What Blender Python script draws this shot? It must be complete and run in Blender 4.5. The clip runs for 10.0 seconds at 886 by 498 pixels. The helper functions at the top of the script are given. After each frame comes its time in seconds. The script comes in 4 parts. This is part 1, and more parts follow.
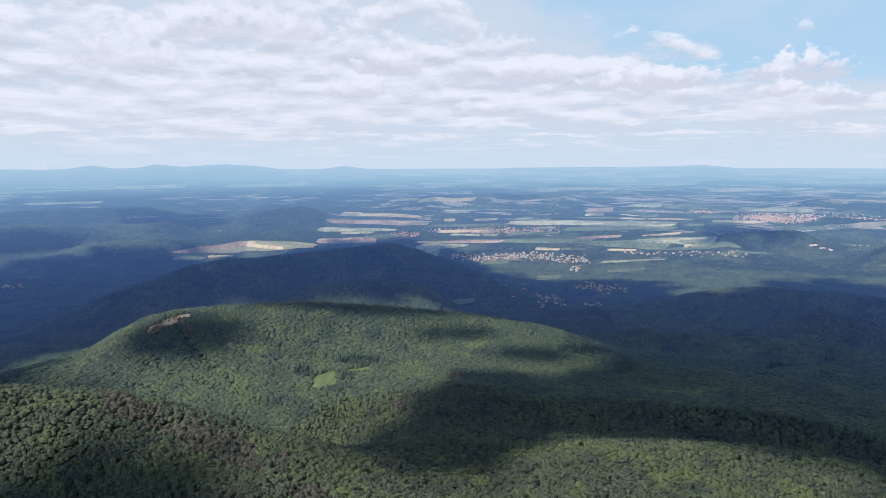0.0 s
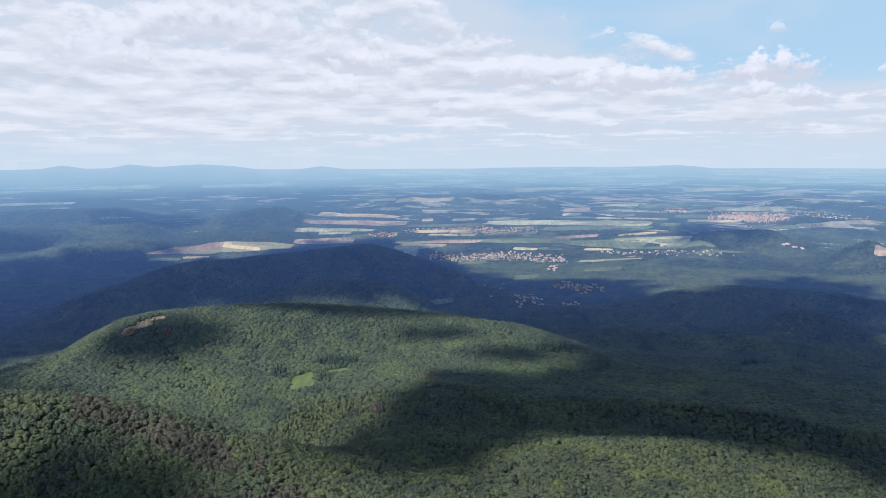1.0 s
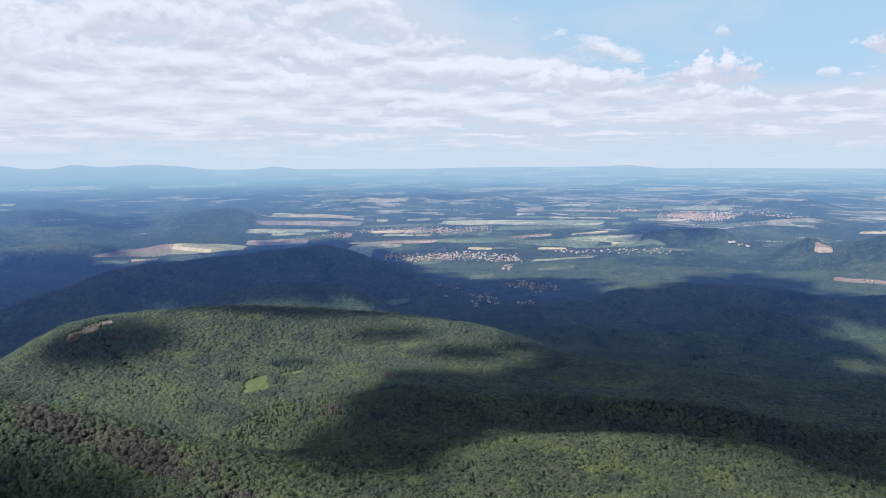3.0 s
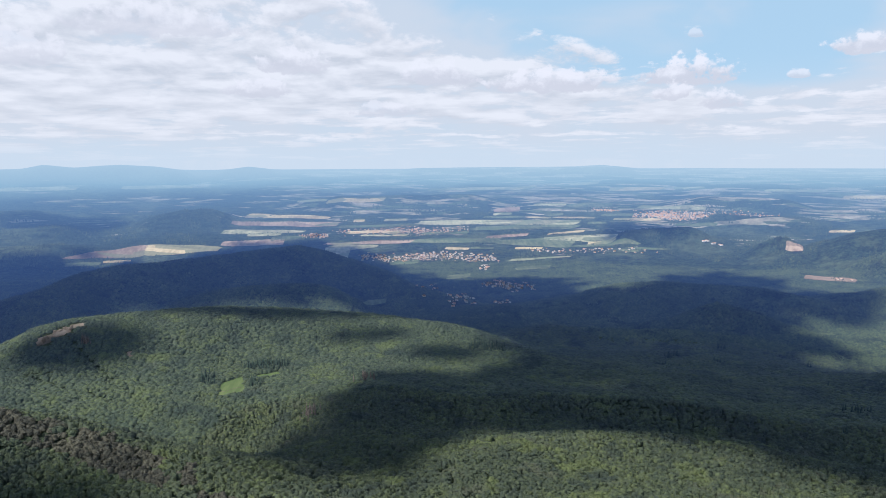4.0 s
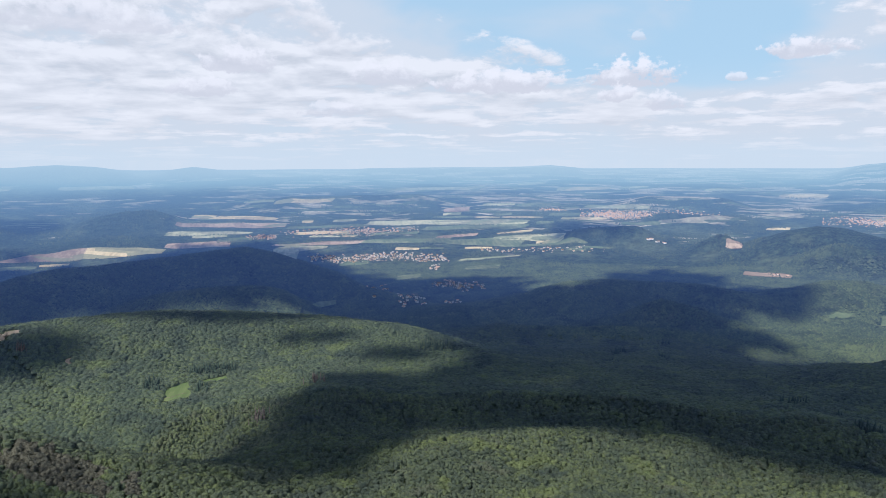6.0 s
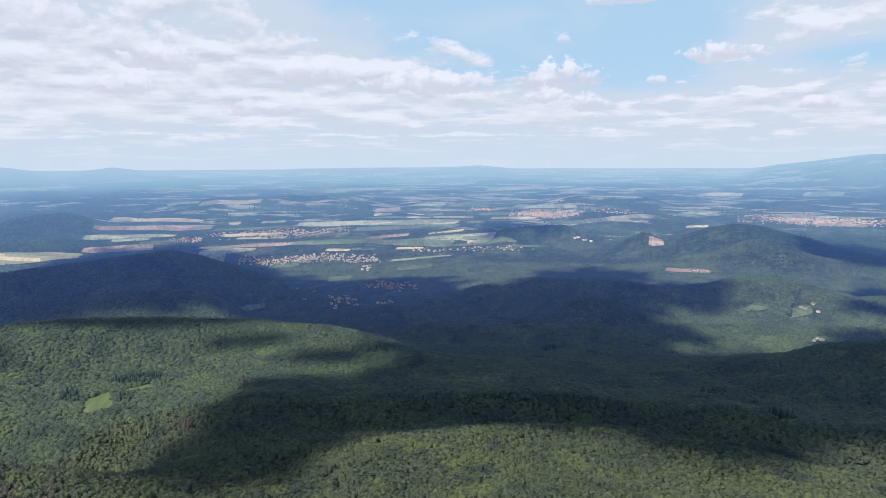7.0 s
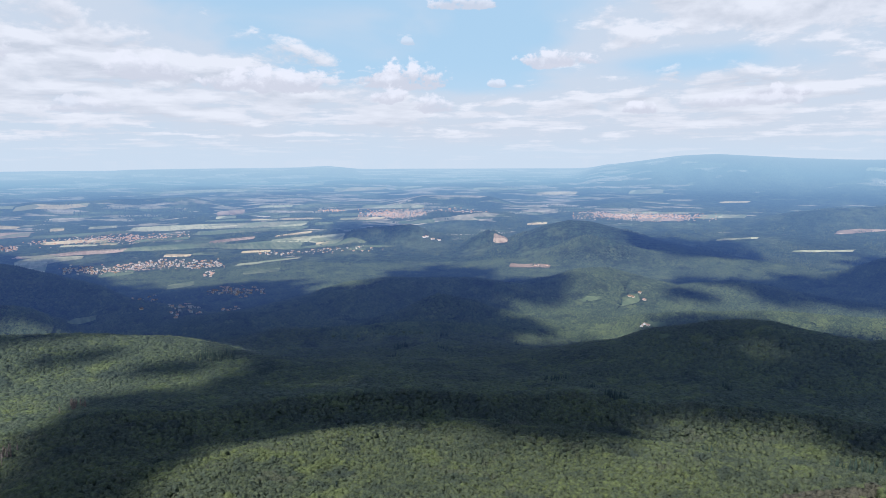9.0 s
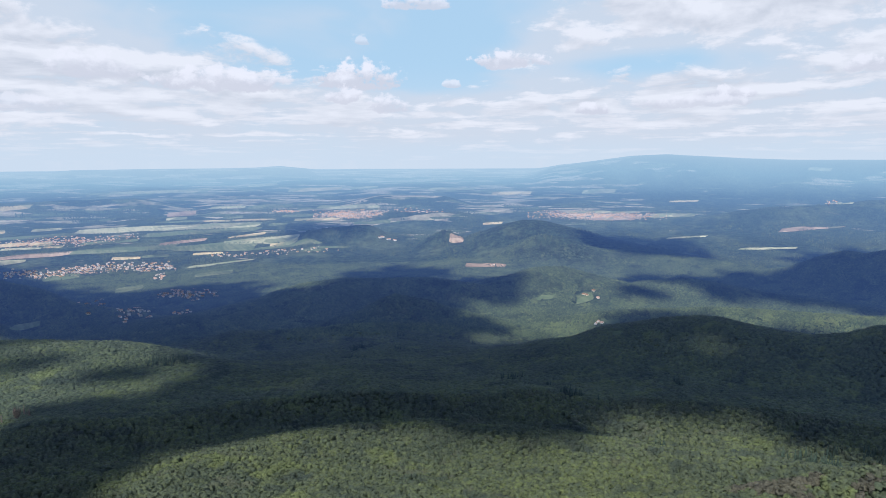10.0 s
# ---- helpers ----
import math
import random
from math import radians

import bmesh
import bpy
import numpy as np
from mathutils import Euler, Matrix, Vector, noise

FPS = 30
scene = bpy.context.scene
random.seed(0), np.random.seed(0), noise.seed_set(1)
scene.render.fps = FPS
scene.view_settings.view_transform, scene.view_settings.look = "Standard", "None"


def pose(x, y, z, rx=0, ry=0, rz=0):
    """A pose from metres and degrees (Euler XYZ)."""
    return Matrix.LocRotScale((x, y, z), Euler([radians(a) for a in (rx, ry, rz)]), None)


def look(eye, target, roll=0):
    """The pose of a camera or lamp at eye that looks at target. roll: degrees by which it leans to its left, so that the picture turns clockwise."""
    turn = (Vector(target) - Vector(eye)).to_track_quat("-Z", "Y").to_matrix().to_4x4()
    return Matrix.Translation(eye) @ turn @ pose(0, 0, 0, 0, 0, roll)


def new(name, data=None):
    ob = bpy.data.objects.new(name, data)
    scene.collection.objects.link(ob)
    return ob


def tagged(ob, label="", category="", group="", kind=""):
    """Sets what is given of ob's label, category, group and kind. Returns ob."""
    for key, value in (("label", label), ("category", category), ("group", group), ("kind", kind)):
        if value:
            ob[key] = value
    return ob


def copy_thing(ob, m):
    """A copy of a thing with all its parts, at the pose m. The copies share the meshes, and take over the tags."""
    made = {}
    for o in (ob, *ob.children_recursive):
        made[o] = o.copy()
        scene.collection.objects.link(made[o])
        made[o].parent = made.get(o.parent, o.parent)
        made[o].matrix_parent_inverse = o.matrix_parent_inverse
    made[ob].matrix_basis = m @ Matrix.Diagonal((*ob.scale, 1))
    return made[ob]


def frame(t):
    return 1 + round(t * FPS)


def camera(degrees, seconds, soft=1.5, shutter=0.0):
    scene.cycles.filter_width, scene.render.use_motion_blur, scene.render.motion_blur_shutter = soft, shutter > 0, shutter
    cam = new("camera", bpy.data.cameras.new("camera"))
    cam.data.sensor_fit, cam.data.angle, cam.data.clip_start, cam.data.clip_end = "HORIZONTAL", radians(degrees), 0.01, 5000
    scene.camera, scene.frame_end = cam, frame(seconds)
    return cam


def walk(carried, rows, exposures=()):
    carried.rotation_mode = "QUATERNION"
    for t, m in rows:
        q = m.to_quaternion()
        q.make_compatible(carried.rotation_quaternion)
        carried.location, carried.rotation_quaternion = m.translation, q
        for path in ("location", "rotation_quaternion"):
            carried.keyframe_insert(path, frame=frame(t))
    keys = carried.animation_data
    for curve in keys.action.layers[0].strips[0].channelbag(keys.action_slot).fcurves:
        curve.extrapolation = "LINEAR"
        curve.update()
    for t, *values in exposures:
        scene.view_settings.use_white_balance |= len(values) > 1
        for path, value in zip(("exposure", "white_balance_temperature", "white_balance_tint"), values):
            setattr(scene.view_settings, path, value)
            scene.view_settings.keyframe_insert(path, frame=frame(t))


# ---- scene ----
# A look-out high over wooded hills; bearings in degrees to the right of +y, dips in degrees below the level.
EYE = 490.0          # the look-out over the valley floor
cam = camera(64.8, 10.0, soft=0.6)
PITCH, LEAN = -7.23, -0.21
TURNS = [
    (0.0, 0.0), (0.5, -0.87), (1.0, -1.807), (1.5, -2.723), (2.0, -3.655), (2.5, -4.58), (2.7, -4.95),
    (3.8, -7.04), (4.0, -7.414), (4.5, -8.357), (5.0, -9.319), (5.2, -9.73), (6.3, -12.42), (6.5, -13.211), (7.0, -17.202), (7.5, -21.508),
    (8.0, -24.764), (8.5, -27.427), (9.0, -29.584), (9.5, -31.427), (10.0, -33.212),
]
walk(cam, [(t, pose(0, 0, EYE, 90 + PITCH, 0, yaw) @ pose(0, 0, 0, 0, 0, LEAN)) for t, yaw in TURNS],
     exposures=[(0.0, -0.04, 5700, 13), (10.0, -0.04, 5700, 13)])

# ---- light ----
SUN_BEARING, SUN_HEIGHT = -120.0, 55.0
TO_SUN = Vector((math.sin(radians(SUN_BEARING)) * math.cos(radians(SUN_HEIGHT)),
                 math.cos(radians(SUN_BEARING)) * math.cos(radians(SUN_HEIGHT)), math.sin(radians(SUN_HEIGHT))))
sun_data = bpy.data.lights.new("sun", "SUN")
sun_data.energy, sun_data.angle, sun_data.color = 5.0, radians(2.0), (1.0, 0.93, 0.80)
sun = new("sun", sun_data)
sun.matrix_world = look((0, 0, 2500), Vector((0, 0, 2500)) - TO_SUN)


class Nodes:
    """Short hands for building a node tree."""

    def __init__(self, tree):
        self.tree = tree
        tree.nodes.clear()

    def add(self, kind):
        return self.tree.nodes.new(kind)

    def link(self, a, b):
        self.tree.links.new(a, b)

    def put(self, socket, value):
        if isinstance(value, bpy.types.NodeSocket):
            self.link(value, socket)
        else:
            socket.default_value = value

    def math(self, op, a, b=0.0, c=0.0, clamp=False):
        node = self.add("ShaderNodeMath")
        node.operation, node.use_clamp = op, clamp
        for socket, value in zip(node.inputs, (a, b, c)):
            self.put(socket, value)
        return node.outputs[0]

    def vec(self, op, a, b=(0, 0, 0), scale=None):
        node = self.add("ShaderNodeVectorMath")
        node.operation = op
        self.put(node.inputs[0], a)
        self.put(node.inputs[1], b)
        if scale is not None:
            self.put(node.inputs["Scale"], scale)
        return node.outputs["Value"] if op in ("LENGTH", "DOT_PRODUCT", "DISTANCE") else node.outputs[0]

    def noise(self, vector, scale, detail=4.0, rough=0.5, distortion=0.0):
        node = self.add("ShaderNodeTexNoise")
        self.put(node.inputs["Vector"], vector)
        for key, value in (("Scale", scale), ("Detail", detail), ("Roughness", rough), ("Distortion", distortion)):
            self.put(node.inputs[key], value)
        return node.outputs["Fac"]

    def ramp(self, value, low, high, to_low=0.0, to_high=1.0, smooth=True):
        node = self.add("ShaderNodeMapRange")
        node.interpolation_type = "SMOOTHSTEP" if smooth else "LINEAR"
        for socket, v in zip(node.inputs, (value, low, high, to_low, to_high)):
            self.put(socket, v)
        return node.outputs[0]

    def mix(self, fac, a, b):
        node = self.add("ShaderNodeMix")
        node.data_type = "RGBA"
        self.put(node.inputs[0], fac)
        for socket, value in ((node.inputs[6], a), (node.inputs[7], b)):
            self.put(socket, value if isinstance(value, bpy.types.NodeSocket) else (*value, 1.0))
        return node.outputs[2]

    def curve(self, value, stops):
        node = self.add("ShaderNodeValToRGB")
        self.put(node.inputs[0], value)
        els = node.color_ramp.elements
        while len(els) < len(stops):
            els.new(0.5)
        for el, (at, colour) in zip(els, stops):
            el.position, el.color = at, (*colour, 1.0)
        return node.outputs[0]


# sky: clear blue with broken banks of cumulus, thicker towards the horizon
world = bpy.data.worlds.new("world")
scene.world = world
world.use_nodes = True
k = Nodes(world.node_tree)
way = k.vec("NORMALIZE", k.add("ShaderNodeTexCoord").outputs["Generated"])
split = k.add("ShaderNodeSeparateXYZ")
k.link(way, split.inputs[0])
wx, wy, wz = split.outputs
brg = k.math("MULTIPLY", k.math("ARCTAN2", wx, wy), 57.2958)
alt = k.math("MULTIPLY", k.math("ARCSINE", wz), 57.2958)
sky = k.add("ShaderNodeTexSky")
sky.sky_type, sky.sun_disc = "NISHITA", False
sky.sun_elevation, sky.sun_rotation = radians(SUN_HEIGHT), radians(SUN_BEARING)
sky.altitude, sky.air_density, sky.dust_density, sky.ozone_density = 900.0, 1.0, 0.6, 1.5
blue = k.vec("SCALE", sky.outputs[0], scale=0.20)
blue = k.mix(k.ramp(alt, 10.0, 32.0, 0.92, 0.0), blue, (0.40, 0.625, 0.735))
blue = k.mix(k.ramp(alt, 0.0, 8.0, 0.95, 0.0), blue, (0.68, 0.75, 0.775))


def bank(b, a, wide, high, gain):
    """More (or less) cloud round one part of the sky."""
    u = k.math("DIVIDE", k.math("SUBTRACT", brg, b), wide)
    v = k.math("DIVIDE", k.math("SUBTRACT", alt, a), high)
    d = k.math("ADD", k.math("MULTIPLY", u, u), k.math("MULTIPLY", v, v))
    return k.math("MULTIPLY", k.math("EXPONENT", k.math("MULTIPLY", d, -1.0)), gain)


def layer(offset, lift):
    """The sky seen as a level sheet; lift shifts it a little towards the top of the sky."""
    far = k.math("DIVIDE", lift, k.math("ADD", k.math("MAXIMUM", wz, 0.0), offset))
    flat = k.add("ShaderNodeCombineXYZ")
    k.put(flat.inputs[0], k.math("MULTIPLY", wx, far))
    k.put(flat.inputs[1], k.math("MULTIPLY", wy, far))
    k.put(flat.inputs[2], 3.7)
    return flat.outputs[0]


BANKS = [
    (-24, 8.0, 18, 6.0, 0.16), (-4, 7.4, 10, 2.2, 0.16), (-8, 11.5, 9, 1.6, 0.08), (29, 7.0, 8, 2.4, -0.14),
    (54, 11.0, 13, 2.0, 0.26), (40.5, 8.2, 3.5, 0.6, 0.16), (45.1, 4.3, 1.3, 0.42, 0.36), (54.5, 5.4, 5, 0.8, 0.18), (65, 7.2, 4, 1.4, 0.20),
    (20, 13.0, 18, 3.2, -0.24), (34, 11.0, 5, 5.0, -0.18), (48, 7.4, 8, 0.9, -0.16), (4, 4.6, 44, 1.9, 0.15), (12, 7.6, 12, 1.8, 0.10), (52, 3.6, 24, 1.3, 0.08), (21.8, 9.0, 3, 0.9, -0.10), (33, 7.6, 2.4, 1.5, -0.12),
]
lean = bank(*BANKS[0])
for place in BANKS[1:]:
    lean = k.math("ADD", lean, bank(*place))


def deck(up):
    """The sky as banks of cloud lying one behind the other towards the horizon; up: a shift towards the top of the sky."""
    flat = k.add("ShaderNodeCombineXYZ")
    k.put(flat.inputs[0], k.math("MULTIPLY", brg, 0.0785))
    k.put(flat.inputs[1], k.math("DIVIDE", 0.9, k.math("ADD", k.math("MAXIMUM", wz, 0.0), 0.12 + up)))
    k.put(flat.inputs[2], 5.2)
    return flat.outputs[0]


fluff = k.noise(k.vec("MULTIPLY", way, (1.0, 1.0, 1.7)), 34.0, 6.0, 0.62)
curl = k.math("MULTIPLY", k.math("SUBTRACT", fluff, 0.5), 0.28)
n1 = k.math("ADD", k.noise(deck(0.0), 2.3, 6.0, 0.60, 0.25), curl)
n2 = k.math("ADD", k.noise(deck(0.012), 2.3, 3.0, 0.55, 0.25), k.math("MULTIPLY", curl, 0.45))
high = k.noise(layer(0.25, 1.0), 1.5, 4.0, 0.5, 0.4)
fade = k.math("MULTIPLY", k.ramp(alt, 0.2, 2.4, 0.2, 1.0), k.ramp(alt, 15.0, 34.0, 1.0, 0.08))
thin = k.math("MAXIMUM", k.ramp(k.math("ADD", high, k.math("MULTIPLY", lean, 0.9)), 0.28, 0.58, 0.22, 0.86), k.ramp(alt, 3.0, 8.0, 0.58, 0.0))
shown = k.mix(k.math("MULTIPLY", thin, fade), blue, (0.705, 0.725, 0.73))
cover = k.ramp(k.math("ADD", n1, lean), 0.49, 0.64, 0.0, 0.95)
lit = k.math("ADD", k.math("MULTIPLY", k.math("SUBTRACT", n1, n2), k.ramp(alt, 2.0, 8.0, 1.8, 3.6)), 0.58, clamp=True)
cloud_tone = k.mix(lit, (0.655, 0.665, 0.67), (0.90, 0.88, 0.85))
shown = k.mix(k.math("MULTIPLY", cover, fade), shown, cloud_tone)


def puff(b, base, wide, tall, gain=0.95):
    """A single cumulus with a flat base, at a bearing and a height over the horizon in degrees."""
    u = k.math("DIVIDE", k.math("SUBTRACT", brg, b), wide * 1.25)
    v = k.math("DIVIDE", k.math("SUBTRACT", alt, base), tall * 1.25)
    under = k.math("MULTIPLY", k.math("MINIMUM", v, 0.0), 3.0)
    over = k.math("MAXIMUM", v, 0.0)
    d = k.math("SUBTRACT", 0.72, k.math("ADD", k.math("MULTIPLY", u, u), k.math("ADD", k.math("MULTIPLY", over, over), k.math("MULTIPLY", under, under))))
    d = k.math("ADD", d, k.math("MULTIPLY", k.math("SUBTRACT", lumps, 0.5), 2.6))
    tone = k.mix(k.ramp(k.math("ADD", v, k.math("MULTIPLY", k.math("SUBTRACT", lumps, 0.5), 1.5)), 0.0, 0.6), (0.70, 0.69, 0.70), (0.93, 0.90, 0.88))
    return k.math("MULTIPLY", k.ramp(d, 0.0, 0.45), gain), tone


lumps = k.noise(k.vec("MULTIPLY", way, (1.0, 1.0, 1.25)), 48.0, 5.0, 0.6)
for cumulus in ((26.3, 6.1, 3.61, 1.74, 0.95), (16.2, 5.73, 5.67, 1.51, 0.9), (25.5, 4.83, 1.53, 1.12, 0.85), (28.6, 4.11, 1.73, 1.09, 0.8), (-6.9, 5.31, 2.7, 1.22, 0.8), (-4.2, 7.24, 3.16, 1.55, 0.8), (7.1, 6.39, 3.1, 1.47, 0.75), (-14.2, 9.66, 6.5, 1.87, 0.6), (38.5, 7.55, 2.9, 1.12, 0.9), (45.1, 3.77, 1.39, 0.87, 0.95), (54.9, 4.7, 2.32, 0.82, 0.9), (52.8, 4.15, 4.32, 0.75, 0.7), (34.0, 5.93, 0.73, 0.53, 0.7), (64.3, 6.19, 1.63, 0.9, 0.8), (31.3, 11.92, 2.69, 0.9, 0.8), (26.8, 9.16, 0.57, 0.53, 0.5), (-23.6, 7.21, 4.31, 1.98, 0.6), (2.8, 3.79, 2.72, 0.98, 0.6)):
    veil, tone = puff(*cumulus)
    shown = k.mix(veil, shown, tone)
background = k.add("ShaderNodeBackground")
k.put(background.inputs[0], shown)
background.inputs[1].default_value = 1.0
k.link(background.outputs[0], k.add("ShaderNodeOutputWorld").inputs[0])


# ---- the lie of the land ----
def hash2(ix, iy, seed):
    h = (ix.astype(np.int64) * 374761393 + iy.astype(np.int64) * 668265263 + seed * 974634777) & 0xFFFFFFFF
    h = ((h ^ (h >> 13)) * 1274126177) & 0xFFFFFFFF
    return ((h ^ (h >> 16)) & 0xFFFF) / 65535.0


def swell(x, y, size, seed=0, octaves=3):
    """Smooth noise from -1 to 1, with waves of about that many metres."""
    total, weight, gain = 0.0, 0.0, 1.0
    for o in range(octaves):
        u, v = x / size + 17.3 * o, y / size - 9.1 * o
        iu, iv = np.floor(u), np.floor(v)
        fu, fv = u - iu, v - iv
        fu, fv = fu * fu * (3 - 2 * fu), fv * fv * (3 - 2 * fv)
        a, b = hash2(iu, iv, seed + o), hash2(iu + 1, iv, seed + o)
        c, d = hash2(iu, iv + 1, seed + o), hash2(iu + 1, iv + 1, seed + o)
        total = total + gain * (2 * ((a * (1 - fu) + b * fu) * (1 - fv) + (c * (1 - fu) + d * fu) * fv) - 1)
        weight, gain, size = weight + gain, gain * 0.5, size * 0.5
    return total / weight


EDGE = 4940.0
table_r = np.linspace(0, 5000, 1001)
table_z = np.interp(table_r, [0, 300, 540, 800, 1050, 1300, 1500, 1800, 2200, 2800, 3350], [-175, -244, -292, -330, -354, -392, -428, -455, -476, -490, -488])
rise = table_r > 3350
table_z[rise] = -table_r[rise] * np.tan(np.radians(np.interp(table_r[rise], [3350, EDGE], [8.29, 0.62])))
table_z = np.convolve(np.pad(table_z, 12, mode="edge"), np.hanning(25) / np.hanning(25).sum(), mode="valid")
table_z[-10:] = table_z[-11]

def spot(bearing, rng):
    a = np.radians(bearing)
    return rng * np.sin(a), rng * np.cos(a)


SPINES = []


def ridge(width, *line, fade=0.0):
    """A crest through (bearing, range, dip) points; width: how far its flanks reach; fade: the share of its length over which its ends sink."""
    fine = np.linspace(0, len(line) - 1, len(line) * 6)
    b, r, d = (np.interp(fine, range(len(line)), [p[i] for p in line]) for i in range(3))
    sx, sy = spot(b, r)
    SPINES.append((sx, sy, -r * np.tan(np.radians(d)) - np.interp(r, [700, 1200, 1500, 1800, 2900, 3400], [8.0, 13.0, 13.0, 8.0, 6.0, 0.0]), width, fade))   # the trees stand on top


# the spur on the left, the broad hill before the valley and its tail, the near rise, the wooded hill on the right
ridge(95, (-48, 900, 14.4), (-33.3, 860, 15.1), (-30.1, 835, 15.7), (-27.1, 800, 16.5), (-21.3, 735, 18.9), (-18.2, 695, 20.8), (-13.9, 645, 23.1))
ridge(200, (-45, 1150, 16.0), (-33.2, 1250, 14.9), (-28.6, 1350, 14.05), (-26.3, 1400, 13.4), (-24.2, 1430, 12.2), (-22.3, 1460, 11.3), (-20.7, 1470, 11.05), (-18, 1480, 11.0), (-13.2, 1490, 10.95),
      (-9.8, 1500, 11.05), (-6.8, 1500, 11.4), (-2.1, 1490, 11.95), (1.7, 1470, 12.4), (5.5, 1430, 13.0))
ridge(130, (5.5, 1430, 13.0), (7.6, 1400, 13.5), (10.1, 1350, 14.3), (12.4, 1300, 15.05), (15.2, 1240, 16.0), (17.5, 1160, 17.2))
ridge(90, (10.3, 640, 24.6), (14.5, 690, 23.2), (20.6, 740, 22.1), (28.6, 755, 21.8), (36.8, 745, 22.1), (43.5, 725, 22.8), (50.4, 715, 23.0), (56.7, 720, 22.5), (66.7, 720, 22.0), (74, 700, 22))
ridge(165, (45.0, 1380, 14.2), (47, 1400, 13.3), (49.1, 1420, 12.7), (51.6, 1440, 12.1), (54, 1450, 11.75), (55.6, 1450, 11.7), (57.5, 1450, 12.05), (59.7, 1440, 12.3), (61.9, 1440, 12.4), (63.9, 1450, 12.1), (66.2, 1460, 11.3), (76, 1470, 11.0))
ridge(70, (56, 505, 26.2), (58.2, 520, 24.9), (62, 540, 23.1), (66.8, 560, 20.9), (76, 560, 20))
# hills in the middle distance
ridge(185, (-23.5, 2300, 9.3), (-21.2, 2350, 8.45), (-19.8, 2400, 8.0), (-17.3, 2450, 7.65), (-14.3, 2480, 7.6), (-10.8, 2520, 7.25), (-8.2, 2540, 7.15))
ridge(150, (-8.2, 2540, 7.15), (-7.1, 2550, 6.9), (-4.4, 2560, 6.6), (-2.3, 2540, 7.1), (0.0, 2500, 7.95), (2.7, 2430, 9.0), (4.4, 2360, 10.2))
ridge(120, (-19, 2250, 10.2), (-14.5, 2180, 10.0), (-9, 2150, 9.9), (-4, 2150, 9.7), (0, 2150, 10.0), (3, 2120, 11.0), fade=0.35)
ridge(170, (18.5, 2200, 11.1), (20.1, 2230, 10.35), (22.6, 2280, 9.7), (25.2, 2300, 9.45), (28.1, 2320, 9.5), (31.9, 2330, 9.5), (35, 2300, 9.9))
ridge(95, (25.5, 1990, 12.2), (27, 2000, 11.5), (29.2, 2010, 10.55), (30.8, 2010, 10.85), (32.3, 2000, 11.2), (34, 1990, 11.9))
ridge(125, (5.4, 2050, 13.0), (9.4, 2090, 12.05), (12.8, 2100, 11.9), (15.8, 2080, 12.4))
ridge(80, (12.1, 1720, 13.8), (16.4, 1750, 13.3), (20.9, 1780, 13.1), (25.5, 1790, 13.0), (29.2, 1790, 13.0), (36, 1790, 13.3))
ridge(110, (33.2, 2250, 10.7), (37.2, 2320, 9.9), (40, 2400, 9.4))
ridge(190, (38.6, 2430, 9.35), (40.9, 2450, 8.55), (43, 2450, 8.45), (44.9, 2450, 8.95), (48, 2400, 9.7))
ridge(180, (50.5, 2480, 9.4), (52.4, 2500, 9.1), (54.5, 2500, 9.3), (57.3, 2480, 9.65), (60.2, 2450, 10.0), (66, 2420, 10.4))
ridge(120, (47, 2000, 11.9), (52, 2020, 11.3), (58, 2020, 11.0), (66, 2000, 10.9))
ridge(75, (32.2, 3560, 6.2), (33.0, 3560, 5.8), (33.8, 3560, 5.72), (34.6, 3560, 6.2), (35.2, 3560, 6.6))
ridge(200, (35.0, 3560, 6.5), (35.9, 3570, 5.95), (38, 3580, 5.15), (39.8, 3590, 4.75), (41.4, 3590, 4.85), (43.8, 3560, 5.45), (46.4, 3500, 6.3), (50.1, 3400, 7.1), (53.8, 3320, 7.65))
ridge(90, (38.8, 3380, 6.9), (41.2, 3380, 6.0), (42.8, 3370, 6.15), (45.4, 3340, 6.9), (47.9, 3300, 7.5))
ridge(170, (58.5, 3120, 8.2), (60.1, 3130, 7.75), (61.8, 3150, 6.95), (63.4, 3150, 6.45), (64.6, 3150, 6.65), (65.8, 3150, 6.35), (72, 3150, 6.4))
# wooded swells of the far country
ridge(90, (-40, 4250, 3.5), (-32.4, 4270, 3.35), (-28.2, 4270, 3.25), (-23, 4260, 3.35), (-20, 4240, 3.6), fade=0.3)
ridge(80, (-17.5, 4080, 4.5), (-15.8, 4090, 4.25), (-13, 4110, 3.75), (-11.4, 4110, 3.65), (-9.8, 4100, 3.95), (-8.6, 4060, 4.5), fade=0.3)
ridge(90, (-40, 4000, 4.6), (-32.5, 4020, 4.45), (-27.2, 4000, 4.7), (-21.4, 4000, 4.55), (-19, 3980, 4.85), fade=0.3)
ridge(110, (-40, 3120, 8.6), (-32.8, 3100, 8.75), (-27.1, 3080, 8.85), (-23.3, 3000, 9.5))
ridge(120, (-42, 2650, 10.0), (-31.7, 2620, 10.1), (-24.1, 2520, 10.5), (-21, 2450, 11.1))
ridge(90, (-30, 3700, 6.3), (-27, 3710, 6.0), (-25.4, 3710, 5.95), (-20.3, 3700, 6.05), (-16.5, 3640, 6.5), fade=0.3)
ridge(80, (20.4, 3700, 5.95), (22, 3720, 5.6), (24, 3740, 5.4), (27.4, 3740, 5.25), (30.3, 3700, 5.8), fade=0.3)
ridge(70, (27, 4080, 4.35), (29.3, 4090, 4.2), (34, 4080, 4.25), (37.5, 4060, 4.3), fade=0.3)
